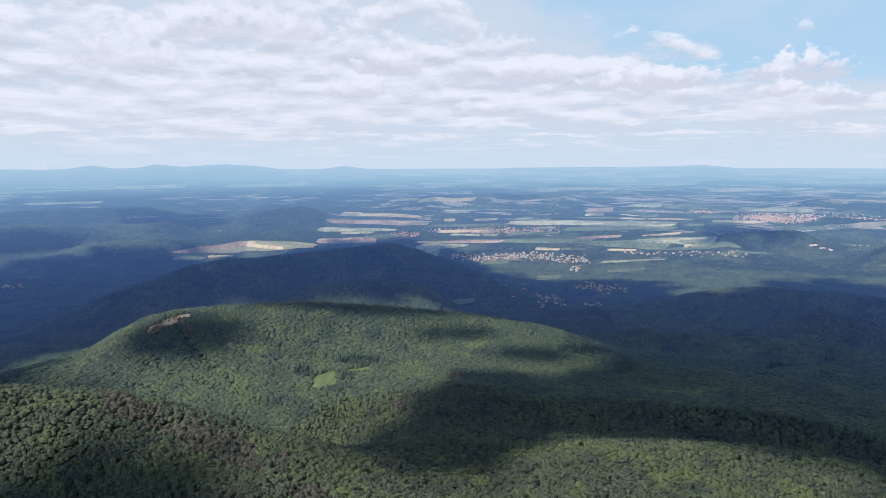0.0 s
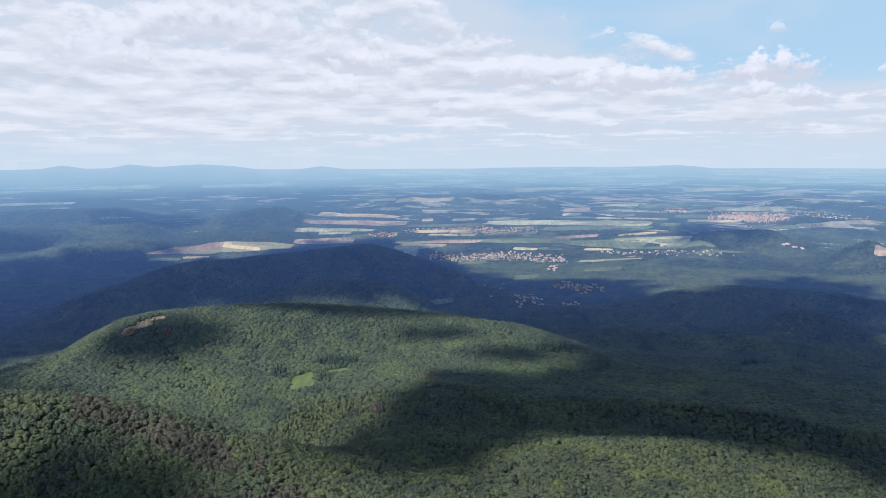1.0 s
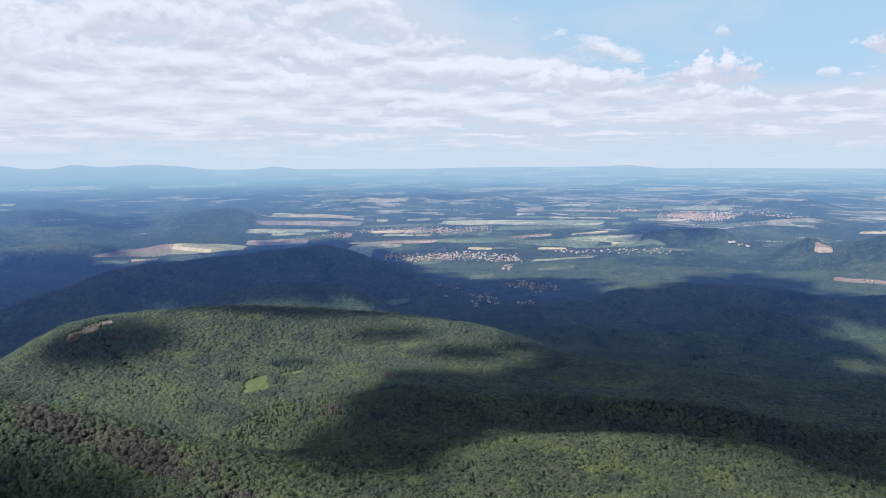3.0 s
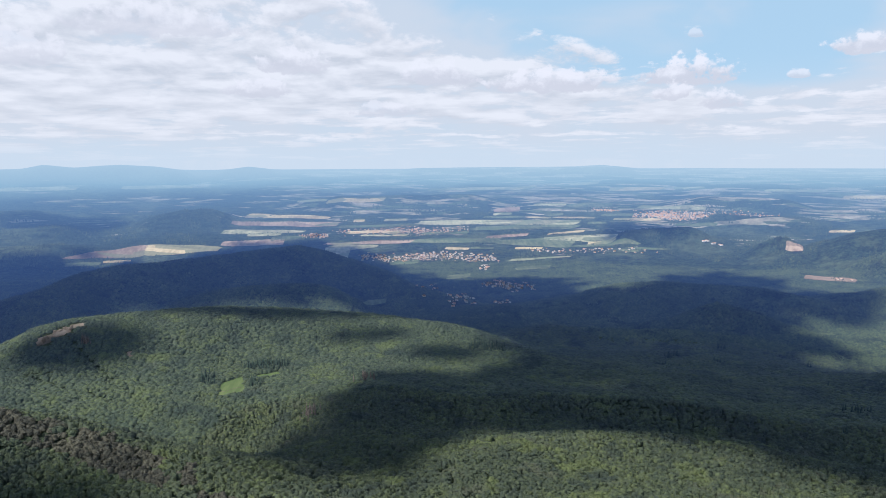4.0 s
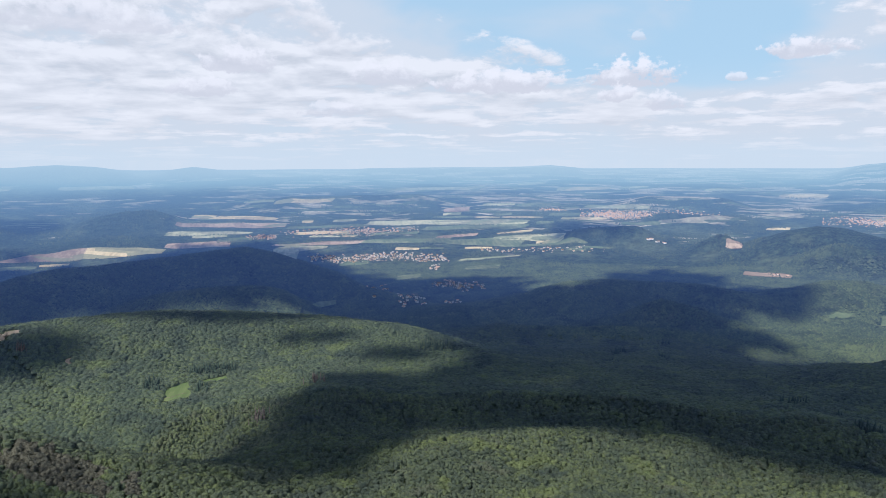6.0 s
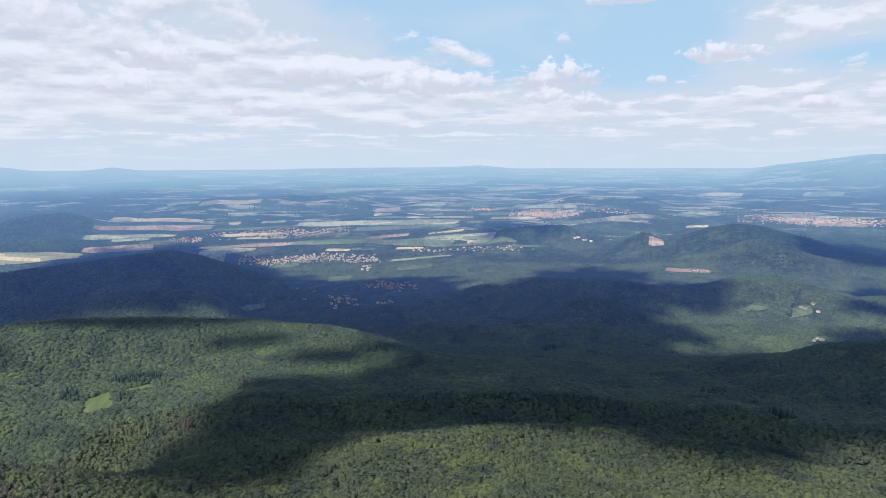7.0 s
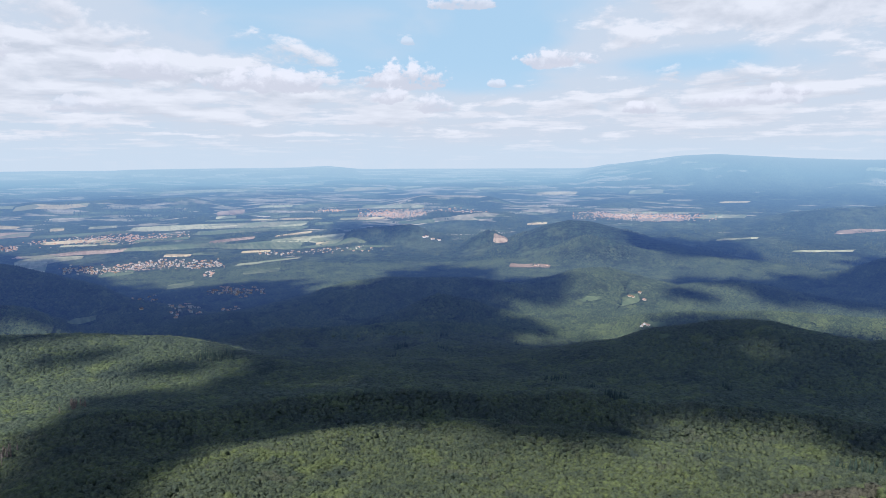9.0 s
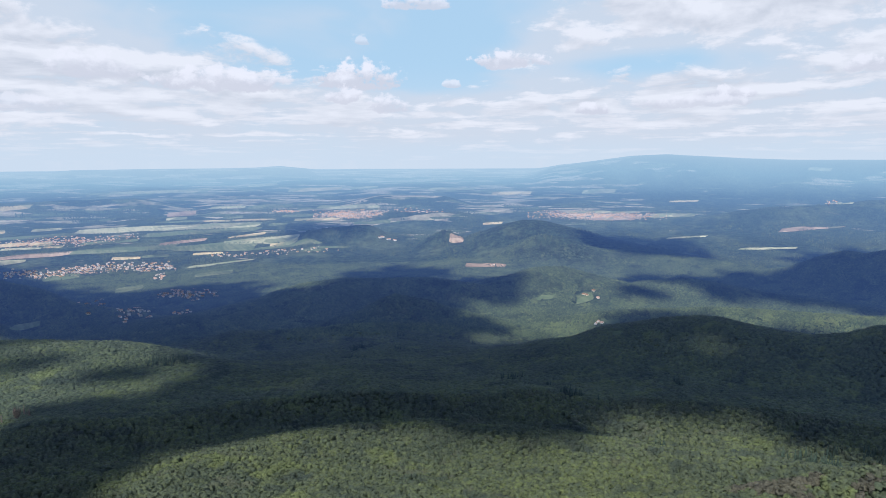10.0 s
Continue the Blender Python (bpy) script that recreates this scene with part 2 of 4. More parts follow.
ridge(90, (52, 4100, 4.2), (55.9, 4120, 3.9), (60, 4180, 3.5), (65.6, 4300, 2.85), (74, 4350, 2.6), fade=0.3)
ridge(70, (-6, 4330, 2.95), (0, 4360, 2.8), (8, 4380, 2.7), (14, 4350, 2.9), fade=0.3)
ridge(70, (24, 4330, 2.95), (31, 4350, 2.8), (36, 4340, 2.9), fade=0.3)
# mountains on the horizon
ridge(150, (43.1, 4880, 0.33), (45.7, 4880, 0.03), (48.3, 4880, -0.31), (50.9, 4880, -0.39), (53.7, 4880, -0.24), (56.9, 4880, -0.06), (59.6, 4880, 0.04), (80, 4880, 0.13))
ridge(70, (-40, 4900, 0.45), (-32, 4900, 0.5), (-30, 4900, 0.55), (-28.1, 4900, 0.5), (-26.6, 4900, 0.25), (-25.1, 4900, 0.5), (-23.5, 4900, 0.47), (-22.2, 4900, 0.2), (-20.3, 4900, 0.42), (-18.5, 4900, 0.28), (-17.2, 4900, 0.22), (-14.8, 4900, 0.36), (-13.2, 4900, 0.6))
ridge(50, (-9.5, 4900, 0.6), (-8.0, 4900, 0.4), (-6.5, 4900, 0.6))
ridge(60, (5.4, 4900, 0.6), (18.1, 4900, 0.5), (20.2, 4900, 0.38), (22, 4900, 0.55))


# hollows between the spurs: bearing, range; how deep and how wide
HOLLOWS = [([(-48, 1120), (-30, 1080), (-20, 1010), (-11, 930)], 62, 120), ([(8, 930), (22, 960), (36, 930), (52, 900), (72, 880)], 22, 80)]


def height(x, y):
    """The ground's height over the valley floor at (x, y)."""
    x, y = np.asarray(x, float), np.asarray(y, float)
    r = np.hypot(x, y)
    low = np.interp(r, table_r, table_z)
    lift = np.zeros_like(r)
    for sx, sy, sz, width, fade in SPINES:
        reach = 2.6 * width
        near = (x > sx.min() - reach) & (x < sx.max() + reach) & (y > sy.min() - reach) & (y < sy.max() + reach)
        if not near.any():
            continue
        px, py = x[near], y[near]
        best = np.full(px.shape, 1e18)
        top, along = np.zeros(px.shape), np.zeros(px.shape)
        for i in range(len(sx) - 1):
            dx, dy = sx[i + 1] - sx[i], sy[i + 1] - sy[i]
            u = np.clip(((px - sx[i]) * dx + (py - sy[i]) * dy) / (dx * dx + dy * dy + 1e-9), 0, 1)
            d2 = (px - sx[i] - u * dx) ** 2 + (py - sy[i] - u * dy) ** 2
            closer = d2 < best
            best = np.where(closer, d2, best)
            top = np.where(closer, sz[i] + u * (sz[i + 1] - sz[i]), top)
            along = np.where(closer, (i + u) / (len(sx) - 1), along)
        rough = width * (1 + 0.28 * swell(px, py, 220, 5, 2))
        bump = np.maximum(top - low[near], 0) * np.exp(-best / rough ** 2)
        if fade:
            end = np.clip(np.minimum(along, 1 - along) / fade, 0, 1)
            bump = bump * end * end * (3 - 2 * end)
        lift[near] = (lift[near] ** 14 + bump ** 14) ** (1 / 14)
    for line, deep, width in HOLLOWS:
        fine = np.linspace(0, len(line) - 1, 24)
        hx, hy = spot(np.interp(fine, range(len(line)), [p[0] for p in line]), np.interp(fine, range(len(line)), [p[1] for p in line]))
        near = np.full(r.shape, 1e18)
        for cx, cy in zip(hx, hy):
            near = np.minimum(near, (x - cx) ** 2 + (y - cy) ** 2)
        low = low - deep * np.exp(-near / width ** 2)
    roll = swell(x, y, 260, 1, 4) * np.interp(r, [0, 500, 1500, 2500, 3400, 4500, 4940], [3, 4, 9, 13, 5, 4, 1])
    gully = np.abs(swell(x, y, 210, 11, 2)) * np.interp(r, [400, 700, 1700, 2600, 3300, 4940], [0, 10, 18, 12, 2, 0])
    fold = swell(np.degrees(np.arctan2(x, y)) * 110, r * 4.2, 600, 41, 3) * np.interp(r, [3350, 3700, 4700, 4940], [0, 14, 16, 0])
    return EYE + fold + low + lift + roll * np.clip(1 - lift / 400, 0.3, 1) - gully * np.clip(1 - lift / 90, 0, 1)


bearings = np.concatenate([np.arange(-42, 76.01, 0.25), np.arange(80, 317, 4.0)])
ranges = np.concatenate([[0.01], np.arange(40, 500, 30.0), np.arange(500, 1750, 20.0), np.arange(1750, EDGE, 13.0), [EDGE]])
rr, bb = np.meshgrid(ranges, bearings, indexing="ij")
gx, gy = spot(bb, rr)
gz = height(gx, gy)
dip_grid = np.degrees(np.arctan2(EYE - gz, rr))
dip_grid[rr < 430] = 90.0


def sight(bearing, dip):
    """The point of the ground that lies at this bearing and dip from the look-out."""
    j = min(max(int(round((bearing + 42) / 0.25)), 0), 472)
    below = dip_grid[:, j] <= dip
    i = int(np.argmax(below)) if below.any() else len(ranges) - 1
    r = ranges[i]
    if 0 < i and below.any() and dip_grid[i - 1, j] < 89:
        a, b = dip_grid[i - 1, j], dip_grid[i, j]
        r = ranges[i - 1] + (a - dip) / max(a - b, 1e-6) * (ranges[i] - ranges[i - 1])
    x, y = spot(bearing, r)
    return float(x), float(y), float(height(x, y))


# ---- materials ----
def material(name):
    m = bpy.data.materials.new(name)
    m.use_nodes = True
    n = Nodes(m.node_tree)
    place = n.add("ShaderNodeNewGeometry").outputs["Position"]
    return m, n, place


def surface(n, colour, rough=0.8, bump=None, strength=0.5, distance=1.0, specular=0.2):
    b = n.add("ShaderNodeBsdfPrincipled")
    n.put(b.inputs["Base Color"], colour if isinstance(colour, bpy.types.NodeSocket) else (*colour, 1.0))
    n.put(b.inputs["Roughness"], rough)
    n.put(b.inputs["Specular IOR Level"], specular)
    if bump is not None:
        r = n.add("ShaderNodeBump")
        n.put(r.inputs["Height"], bump)
        r.inputs["Strength"].default_value, r.inputs["Distance"].default_value = strength, distance
        n.link(r.outputs[0], b.inputs["Normal"])
    return b.outputs[0]


def finish(n, shader):
    n.link(shader, n.add("ShaderNodeOutputMaterial").inputs[0])


# painted haze: range in metres, share of blue emission
HAZE = [(650, 0.0), (1050, 0.014), (1500, 0.042), (2100, 0.145), (2500, 0.215), (3350, 0.26), (3800, 0.35), (4200, 0.53), (4550, 0.75), (4720, 0.87), (4940, 0.95)]


def paint_haze(n, place, shader):
    """Haze painted on the land: faint blue emission mixed in, more the farther off."""
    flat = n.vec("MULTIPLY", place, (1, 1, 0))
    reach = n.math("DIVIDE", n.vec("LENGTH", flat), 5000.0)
    share = n.curve(reach, [(r / 5000.0, (a, a, a)) for r, a in HAZE])
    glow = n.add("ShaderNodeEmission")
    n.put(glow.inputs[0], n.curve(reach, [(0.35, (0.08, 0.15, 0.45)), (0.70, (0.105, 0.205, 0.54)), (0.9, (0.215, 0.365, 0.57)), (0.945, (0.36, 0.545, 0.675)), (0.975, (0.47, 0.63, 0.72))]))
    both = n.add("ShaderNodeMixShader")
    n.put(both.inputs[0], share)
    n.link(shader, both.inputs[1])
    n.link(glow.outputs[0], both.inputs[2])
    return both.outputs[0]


def leaf_colour(n, place, dark, mid, light, patch, calm=1.0):
    isle = n.add("ShaderNodeNewGeometry").outputs["Random Per Island"]
    stand = n.noise(place, 1 / 120.0, 3.0, 0.6)
    single = n.ramp(n.noise(place, 1 / 5.5, 1.0, 0.5), 0.34, 0.66)
    tone = n.math("ADD", n.math("MULTIPLY", isle, 0.30 * calm), n.math("ADD", n.math("MULTIPLY", single, 0.40 * calm), n.math("MULTIPLY", n.ramp(stand, 0.3, 0.7), 0.30)))
    tone = n.math("ADD", tone, 0.35 * (1 - calm))
    colour = n.curve(tone, [(0.0, dark), (0.5, mid), (1.0, light)])
    odd = n.noise(place, 1 / 38.0, 3.0, 0.6)
    colour = n.mix(n.math("MULTIPLY", n.ramp(odd, 0.56, 0.70), 0.5), colour, patch)
    bright = n.noise(n.vec("ADD", place, (310.0, 90.0, 0.0)), 1 / 55.0, 3.0, 0.65)
    colour = n.mix(n.math("MULTIPLY", n.ramp(bright, 0.56, 0.68), 0.65), colour, light)
    gloom = n.noise(n.vec("ADD", place, (-150.0, 420.0, 0.0)), 1 / 70.0, 4.0, 0.65)
    colour = n.mix(n.math("MULTIPLY", n.ramp(gloom, 0.54, 0.66), 0.7), colour, dark)
    # lit and dark leaf clumps, put into the colour as random speckle
    sprig_light = n.ramp(n.noise(place, 0.42, 3.0, 0.75), 0.30, 0.70, 1 - 0.40 * calm, 1 + 0.38 * calm, False)
    return n.vec("SCALE", colour, scale=sprig_light)


def make_leaves(name, dark, mid, light, patch, far=False, calm=1.0):
    m, n, place = material(name)
    colour = leaf_colour(n, place, dark, mid, light, patch, calm)
    fine = n.noise(place, 0.9, 3.0, 0.7)
    shader = surface(n, colour, 0.75, fine, 0.8 * calm, 1.6, 0.12)
    # far: haze is painted over the leaves as blue emission
    finish(n, paint_haze(n, place, shader) if far else shader)
    return m


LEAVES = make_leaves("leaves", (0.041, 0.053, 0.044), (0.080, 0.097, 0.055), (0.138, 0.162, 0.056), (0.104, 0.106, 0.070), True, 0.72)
# same woods farther off: slight blue in the base colour stands for haze
HAZY_HILL_LEAVES = make_leaves("hazy_hill_leaves", (0.041, 0.056, 0.044), (0.079, 0.100, 0.059), (0.134, 0.160, 0.060), (0.094, 0.110, 0.070), True, 0.72)
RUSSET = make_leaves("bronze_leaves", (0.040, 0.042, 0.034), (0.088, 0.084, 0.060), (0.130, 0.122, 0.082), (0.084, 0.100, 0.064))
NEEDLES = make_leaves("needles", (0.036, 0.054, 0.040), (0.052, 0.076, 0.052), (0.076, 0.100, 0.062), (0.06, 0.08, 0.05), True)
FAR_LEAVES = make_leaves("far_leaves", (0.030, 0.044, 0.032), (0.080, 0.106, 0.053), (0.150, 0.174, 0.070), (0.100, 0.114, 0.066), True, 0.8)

BARK, n, place = material("bark")
finish(n, surface(n, n.mix(n.noise(place, 3.0), (0.06, 0.045, 0.03), (0.16, 0.13, 0.10)), 0.9, n.noise(place, 8.0), 0.6, 0.1))

FLOOR, n, place = material("forest_floor")
finish(n, surface(n, n.mix(n.noise(place, 0.05, 5.0), (0.044, 0.058, 0.036), (0.078, 0.100, 0.052)), 0.9, n.noise(place, 0.25, 4.0, 0.7), 1.0, 5.0))

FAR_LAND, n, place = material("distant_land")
parts = n.add("ShaderNodeSeparateXYZ")
n.link(place, parts.inputs[0])
reach = n.vec("LENGTH", n.vec("MULTIPLY", place, (1, 1, 0)))
bearing = n.math("MULTIPLY", n.math("ARCTAN2", parts.outputs[0], parts.outputs[1]), 57.2958)


def strips(wide, deep):
    """The country in strips across the line of sight, so many degrees wide and metres deep."""
    strip = n.add("ShaderNodeCombineXYZ")
    n.put(strip.inputs[0], n.math("DIVIDE", bearing, wide))
    n.put(strip.inputs[1], n.math("DIVIDE", reach, deep))
    return strip.outputs[0]


wood = n.noise(place, 1 / 260.0, 5.0, 0.6)
tract = n.noise(strips(7.0, 110.0), 1.0, 4.0, 0.6)
grain = n.noise(place, 1 / 9.0, 3.0, 0.65)
clump = n.noise(strips(0.55, 22.0), 1.0, 4.0, 0.7)
tone = n.mix(n.ramp(grain, 0.3, 0.7), (0.036, 0.058, 0.036), (0.076, 0.106, 0.054))
tone = n.mix(n.ramp(wood, 0.48, 0.64), tone, (0.115, 0.142, 0.066))
cells = n.add("ShaderNodeTexVoronoi")
cells.voronoi_dimensions = "2D"
n.put(cells.inputs["Vector"], strips(1.9, 15.0))
cells.inputs["Scale"].default_value = 1.0
hue = n.add("ShaderNodeSeparateColor")
n.link(cells.outputs["Color"], hue.inputs[0])
open_land = n.curve(hue.outputs[0], [(0.0, (0.13, 0.17, 0.075)), (0.34, (0.19, 0.22, 0.10)), (0.36, (0.36, 0.33, 0.20)), (0.66, (0.45, 0.39, 0.24)), (0.68, (0.52, 0.44, 0.28)), (1.0, (0.60, 0.51, 0.35))])
more = n.ramp(reach, 3300.0, 4300.0, -0.20, 0.07, False)
open_land = n.mix(n.ramp(hue.outputs[1], 0.60, 0.62, 1.0, 0.0), tone, open_land)
settled = n.math("MULTIPLY", n.ramp(n.math("ABSOLUTE", n.math("SUBTRACT", bearing, 22.0)), 10.0, 38.0, 0.055, -0.045), n.ramp(reach, 4700.0, 4800.0, 1.0, 3.0))
tone = n.mix(n.ramp(n.math("ADD", n.math("ADD", tract, more), settled), 0.56, 0.62), tone, open_land)
tone = n.vec("SCALE", tone, scale=n.ramp(clump, 0.32, 0.68, 0.6, 1.4, False))
# the far land gets its haze as emission in the material
finish(n, paint_haze(n, place, surface(n, tone, 0.9, n.math("ADD", grain, n.math("MULTIPLY", clump, 2.0)), 1.0, 12.0)))


def make_crop(name, a, b, far=True):
    m, n, place = material(name)
    stripes = n.noise(n.vec("MULTIPLY", place, (1.0, 0.12, 1.0)), 1 / 14.0, 3.0, 0.6)
    blotch = n.noise(place, 1 / 90.0, 3.0, 0.6)
    colour = n.mix(n.ramp(n.math("MULTIPLY", n.math("ADD", stripes, blotch), 0.5), 0.36, 0.64), a, b)
    if far:   # neighbouring strips of one field differ
        strip = n.add("ShaderNodeTexVoronoi")
        strip.voronoi_dimensions = "2D"
        n.put(strip.inputs["Vector"], n.vec("MULTIPLY", place, (1 / 170.0, 1 / 48.0, 0.0)))
        strip.inputs["Scale"].default_value = 1.0
        pick = n.add("ShaderNodeSeparateColor")
        n.link(strip.outputs["Color"], pick.inputs[0])
        colour = n.vec("SCALE", colour, scale=n.ramp(pick.outputs[0], 0.0, 1.0, 0.72, 1.3, False))
        colour = n.mix(n.ramp(pick.outputs[1], 0.72, 0.74, 0.0, 0.6), colour, (0.15, 0.19, 0.085))
    shader = surface(n, colour, 0.95, n.noise(place, 1 / 4.0), 0.4, 0.5, 0.1)
    # far: the field also carries the painted haze
    finish(n, paint_haze(n, place, shader) if far else shader)
    return m


STRAW = make_crop("ripe_corn", (0.46, 0.35, 0.16), (0.68, 0.54, 0.28))
PALE = make_crop("stubble", (0.28, 0.28, 0.14), (0.50, 0.46, 0.26))
EARTH = make_crop("ploughed_earth", (0.27, 0.19, 0.11), (0.45, 0.33, 0.21))
GREEN = make_crop("green_crop", (0.10, 0.125, 0.055), (0.20, 0.215, 0.105))
GRASS = make_crop("meadow_grass", (0.10, 0.14, 0.055), (0.19, 0.22, 0.09), False)
STONE = make_crop("bare_rock", (0.11, 0.088, 0.066), (0.30, 0.245, 0.19), False)
GLADE = make_crop("glade_grass", (0.085, 0.115, 0.055), (0.15, 0.175, 0.085))
QUARRY = make_crop("quarry_rock", (0.18, 0.12, 0.07), (0.50, 0.37, 0.23))

CLOUD, n, place = material("cloud")
through_light = n.add("ShaderNodeBsdfTranslucent")
through_light.inputs[0].default_value = (0.42, 0.48, 0.60, 1.0)
both = n.add("ShaderNodeMixShader")
both.inputs[0].default_value = 0.5
n.link(surface(n, (0.85, 0.85, 0.88), 1.0, n.noise(place, 1 / 60.0, 4.0), 0.5, 20.0, 0.0), both.inputs[1])
n.link(through_light.outputs[0], both.inputs[2])
finish(n, both.outputs[0])


# ---- meshes ----
def sheet(name, verts, faces, materials, smooth=False, index=None):
    """A mesh from arrays: verts (n, 3), faces (m, 3 or 4)."""
    me = bpy.data.meshes.new(name)
    verts, faces = np.asarray(verts, np.float32), np.asarray(faces, np.int32)
    sides = faces.shape[1]
    me.vertices.add(len(verts))
    me.vertices.foreach_set("co", verts.ravel())
    me.loops.add(faces.size)
    me.loops.foreach_set("vertex_index", faces.ravel())
    me.polygons.add(len(faces))
    me.polygons.foreach_set("loop_start", np.arange(0, faces.size, sides, dtype=np.int32))
    if smooth:
        me.polygons.foreach_set("use_smooth", np.ones(len(faces), bool))
    for m in materials:
        me.materials.append(m)
    if index is not None:
        me.polygons.foreach_set("material_index", np.asarray(index, np.int32))
    me.update(calc_edges=True)
    me.validate()
    return me


def grid_faces(rows, cols, closed=False):
    i, j = np.meshgrid(np.arange(rows - 1), np.arange(cols if closed else cols - 1), indexing="ij")
    j2 = (j + 1) % cols
    return np.stack([i * cols + j, i * cols + j2, (i + 1) * cols + j2, (i + 1) * cols + j], -1).reshape(-1, 4)[:, ::-1]


# ---- ground ----
faces = grid_faces(len(ranges), len(bearings), True)
far_face = (rr.ravel()[faces[:, 0]] > 1740).astype(int)
ground = new("ground", sheet("ground", np.stack([gx, gy, gz], -1).reshape(-1, 3), faces, [FLOOR, FAR_LAND], True, far_face))
tagged(ground, "rolling wooded hills falling to a wide hazy valley", "ground", kind="structure")

# what is hidden behind a nearer crest needs few trees
tree_dip = np.degrees(np.arctan2(EYE - gz - 14, rr))
hidden_grid = tree_dip > np.minimum.accumulate(tree_dip, axis=0) + 0.35


def out_of_sight(x, y):
    b, r = np.degrees(np.arctan2(x, y)), np.hypot(x, y)
    j = np.clip(np.round((b + 42) / 0.25).astype(int), 0, 472)
    i = np.clip(np.searchsorted(ranges, r), 0, len(ranges) - 1)
    return hidden_grid[i, j]


# ---- open ground ----
OPENINGS = []


def opening(name, b0, b1, far0, near0, far1, near1, mat, label, category="field", lift=3.0):
    """A field or meadow laid on the ground between two bearings; its far and near edges run from one dip to another."""
    cols = max(9, int((b1 - b0) / 0.3) + 1)
    u = np.linspace(0, 1, cols)
    edge = []
    for d0, d1 in ((near0, near1), (far0, far1)):
        ends = [math.hypot(*sight(b0 + q * (b1 - b0), d0 + q * (d1 - d0))[:2]) for q in (0.04, 0.5, 0.96)]
        edge.append(np.interp(u, (0.0, 0.5, 1.0), ends))
    near, far = edge
    near = np.maximum(near, far - 420)
    far = np.maximum(far, near + 8)
    rows = max(5, int((far - near).max() / 12) + 1)
    v, w = np.meshgrid(np.linspace(0, 1, rows), u, indexing="ij")
    wave = swell(w * 9 + b0 * 7, v * 9 + far[0], 3.0, 3, 2)
    side = swell(v * 5 + b1 * 5, v * 3 + far[0], 2.0, 4, 2)
    full = 1 - 0.22 * np.abs(2 * w - 1) ** 7
    mid, half = (near + far) / 2, (far - near) / 2
    r = mid[None] + (2 * v - 1) * half[None] * full + 0.08 * half[None] * wave
    b = b0 + (b1 - b0) * (w + 0.05 * (v - 0.5) + 0.02 * side)
    x, y = spot(b, r)
    z = height(x, y) + lift
    ob = new(name, sheet(name, np.stack([x, y, z], -1).reshape(-1, 3), grid_faces(rows, cols), [mat], True))
    tagged(ob, label, category, kind="structure")
    OPENINGS.append((b0, b1, near, far))
    return ob


def ragged(x, y, b0, b1, r0, r1, seed):
    """Inside an uneven patch between these bearings and ranges."""
    b, r = np.degrees(np.arctan2(x, y)), np.hypot(x, y)
    u, v = (b - (b0 + b1) / 2) / ((b1 - b0) / 2), (r - (r0 + r1) / 2) / ((r1 - r0) / 2)
    return u * u + v * v + 0.75 * swell(x, y, 26, seed, 2) < 0.85


opening("meadow", -11.0, -9.0, 17.25, 18.2, 16.8, 18.0, GRASS, "sunlit grass clearing in the forest", "meadow", 0.6)
opening("meadow", -8.1, -6.1, 16.85, 17.1, 16.7, 16.95, GRASS, "narrow grass ride along dark spruces", "meadow", 0.6)


def crag(points, seed):
    """Weathered rock breaking out of the slope: angular blocks leaning on one another along a line of bearings and dips."""
    rnd = random.Random(seed)
    bm = bmesh.new()
    for (b0, d0), (b1, d1) in zip(points, points[1:]):
        for i in range(9):
            u = (i + rnd.random()) / 9
            x, y, _ = sight(b0 + u * (b1 - b0), d0 + u * (d1 - d0))
            x, y = x + rnd.gauss(0, 4.0), y + rnd.gauss(0, 4.0)
            z, size = float(height(x, y)), rnd.uniform(1.2, 3.0)
            turn = Euler((rnd.uniform(-0.5, 0.5), rnd.uniform(-0.5, 0.5), rnd.uniform(0, 6.3))).to_matrix()
            for p in bmesh.ops.create_icosphere(bm, subdivisions=2, radius=1.0)["verts"]:
                q = Vector([math.copysign(abs(e) ** 0.6, e) for e in p.co]) * rnd.uniform(0.86, 1.1)
                p.co = turn @ Vector((q.x * size * 1.5, q.y * size * 0.8, q.z * size * 0.95)) + Vector((x, y, z + 1.8))
    me = bpy.data.meshes.new("rock_outcrop")
    bm.to_mesh(me)
    bm.free()
    me.materials.append(STONE)
    tagged(new("rock_outcrop", me), "weathered grey-brown rock breaking through the wood", "rock", "crags on the wooded hill", "structure")
    for (b0, d0), (b1, d1) in zip(points, points[1:]):
        q = sorted(math.hypot(*sight((b0 + b1) / 2, d)[:2]) for d in (max(d0, d1), min(d0, d1)))
        OPENINGS.append((min(b0, b1), max(b0, b1), np.full(2, q[0] - 14), np.full(2, q[1] + 8)))


crag([(-23.0, 12.7), (-22.4, 12.5)], 1)
crag([(-22.1, 12.2), (-21.0, 11.95)], 2)
opening("bare_slope", -23.5, -22.4, 12.55, 13.1, 12.3, 12.85, STONE, "bare brown scree on the wooded slope", "scree", 1.2)
opening("bare_slope", -22.4, -21.2, 12.1, 12.6, 11.9, 12.35, STONE, "bare brown scree on the wooded slope", "scree", 1.2)
opening("bare_slope", -21.2, -20.2, 11.8, 12.1, 11.75, 11.95, STONE, "bare brown scree on the wooded slope", "scree", 1.2)
opening("bare_slope", -17.6, -17.1, 14.2, 14.7, 14.1, 14.5, STONE, "bare brown scree on the wooded slope", "scree", 1.2)


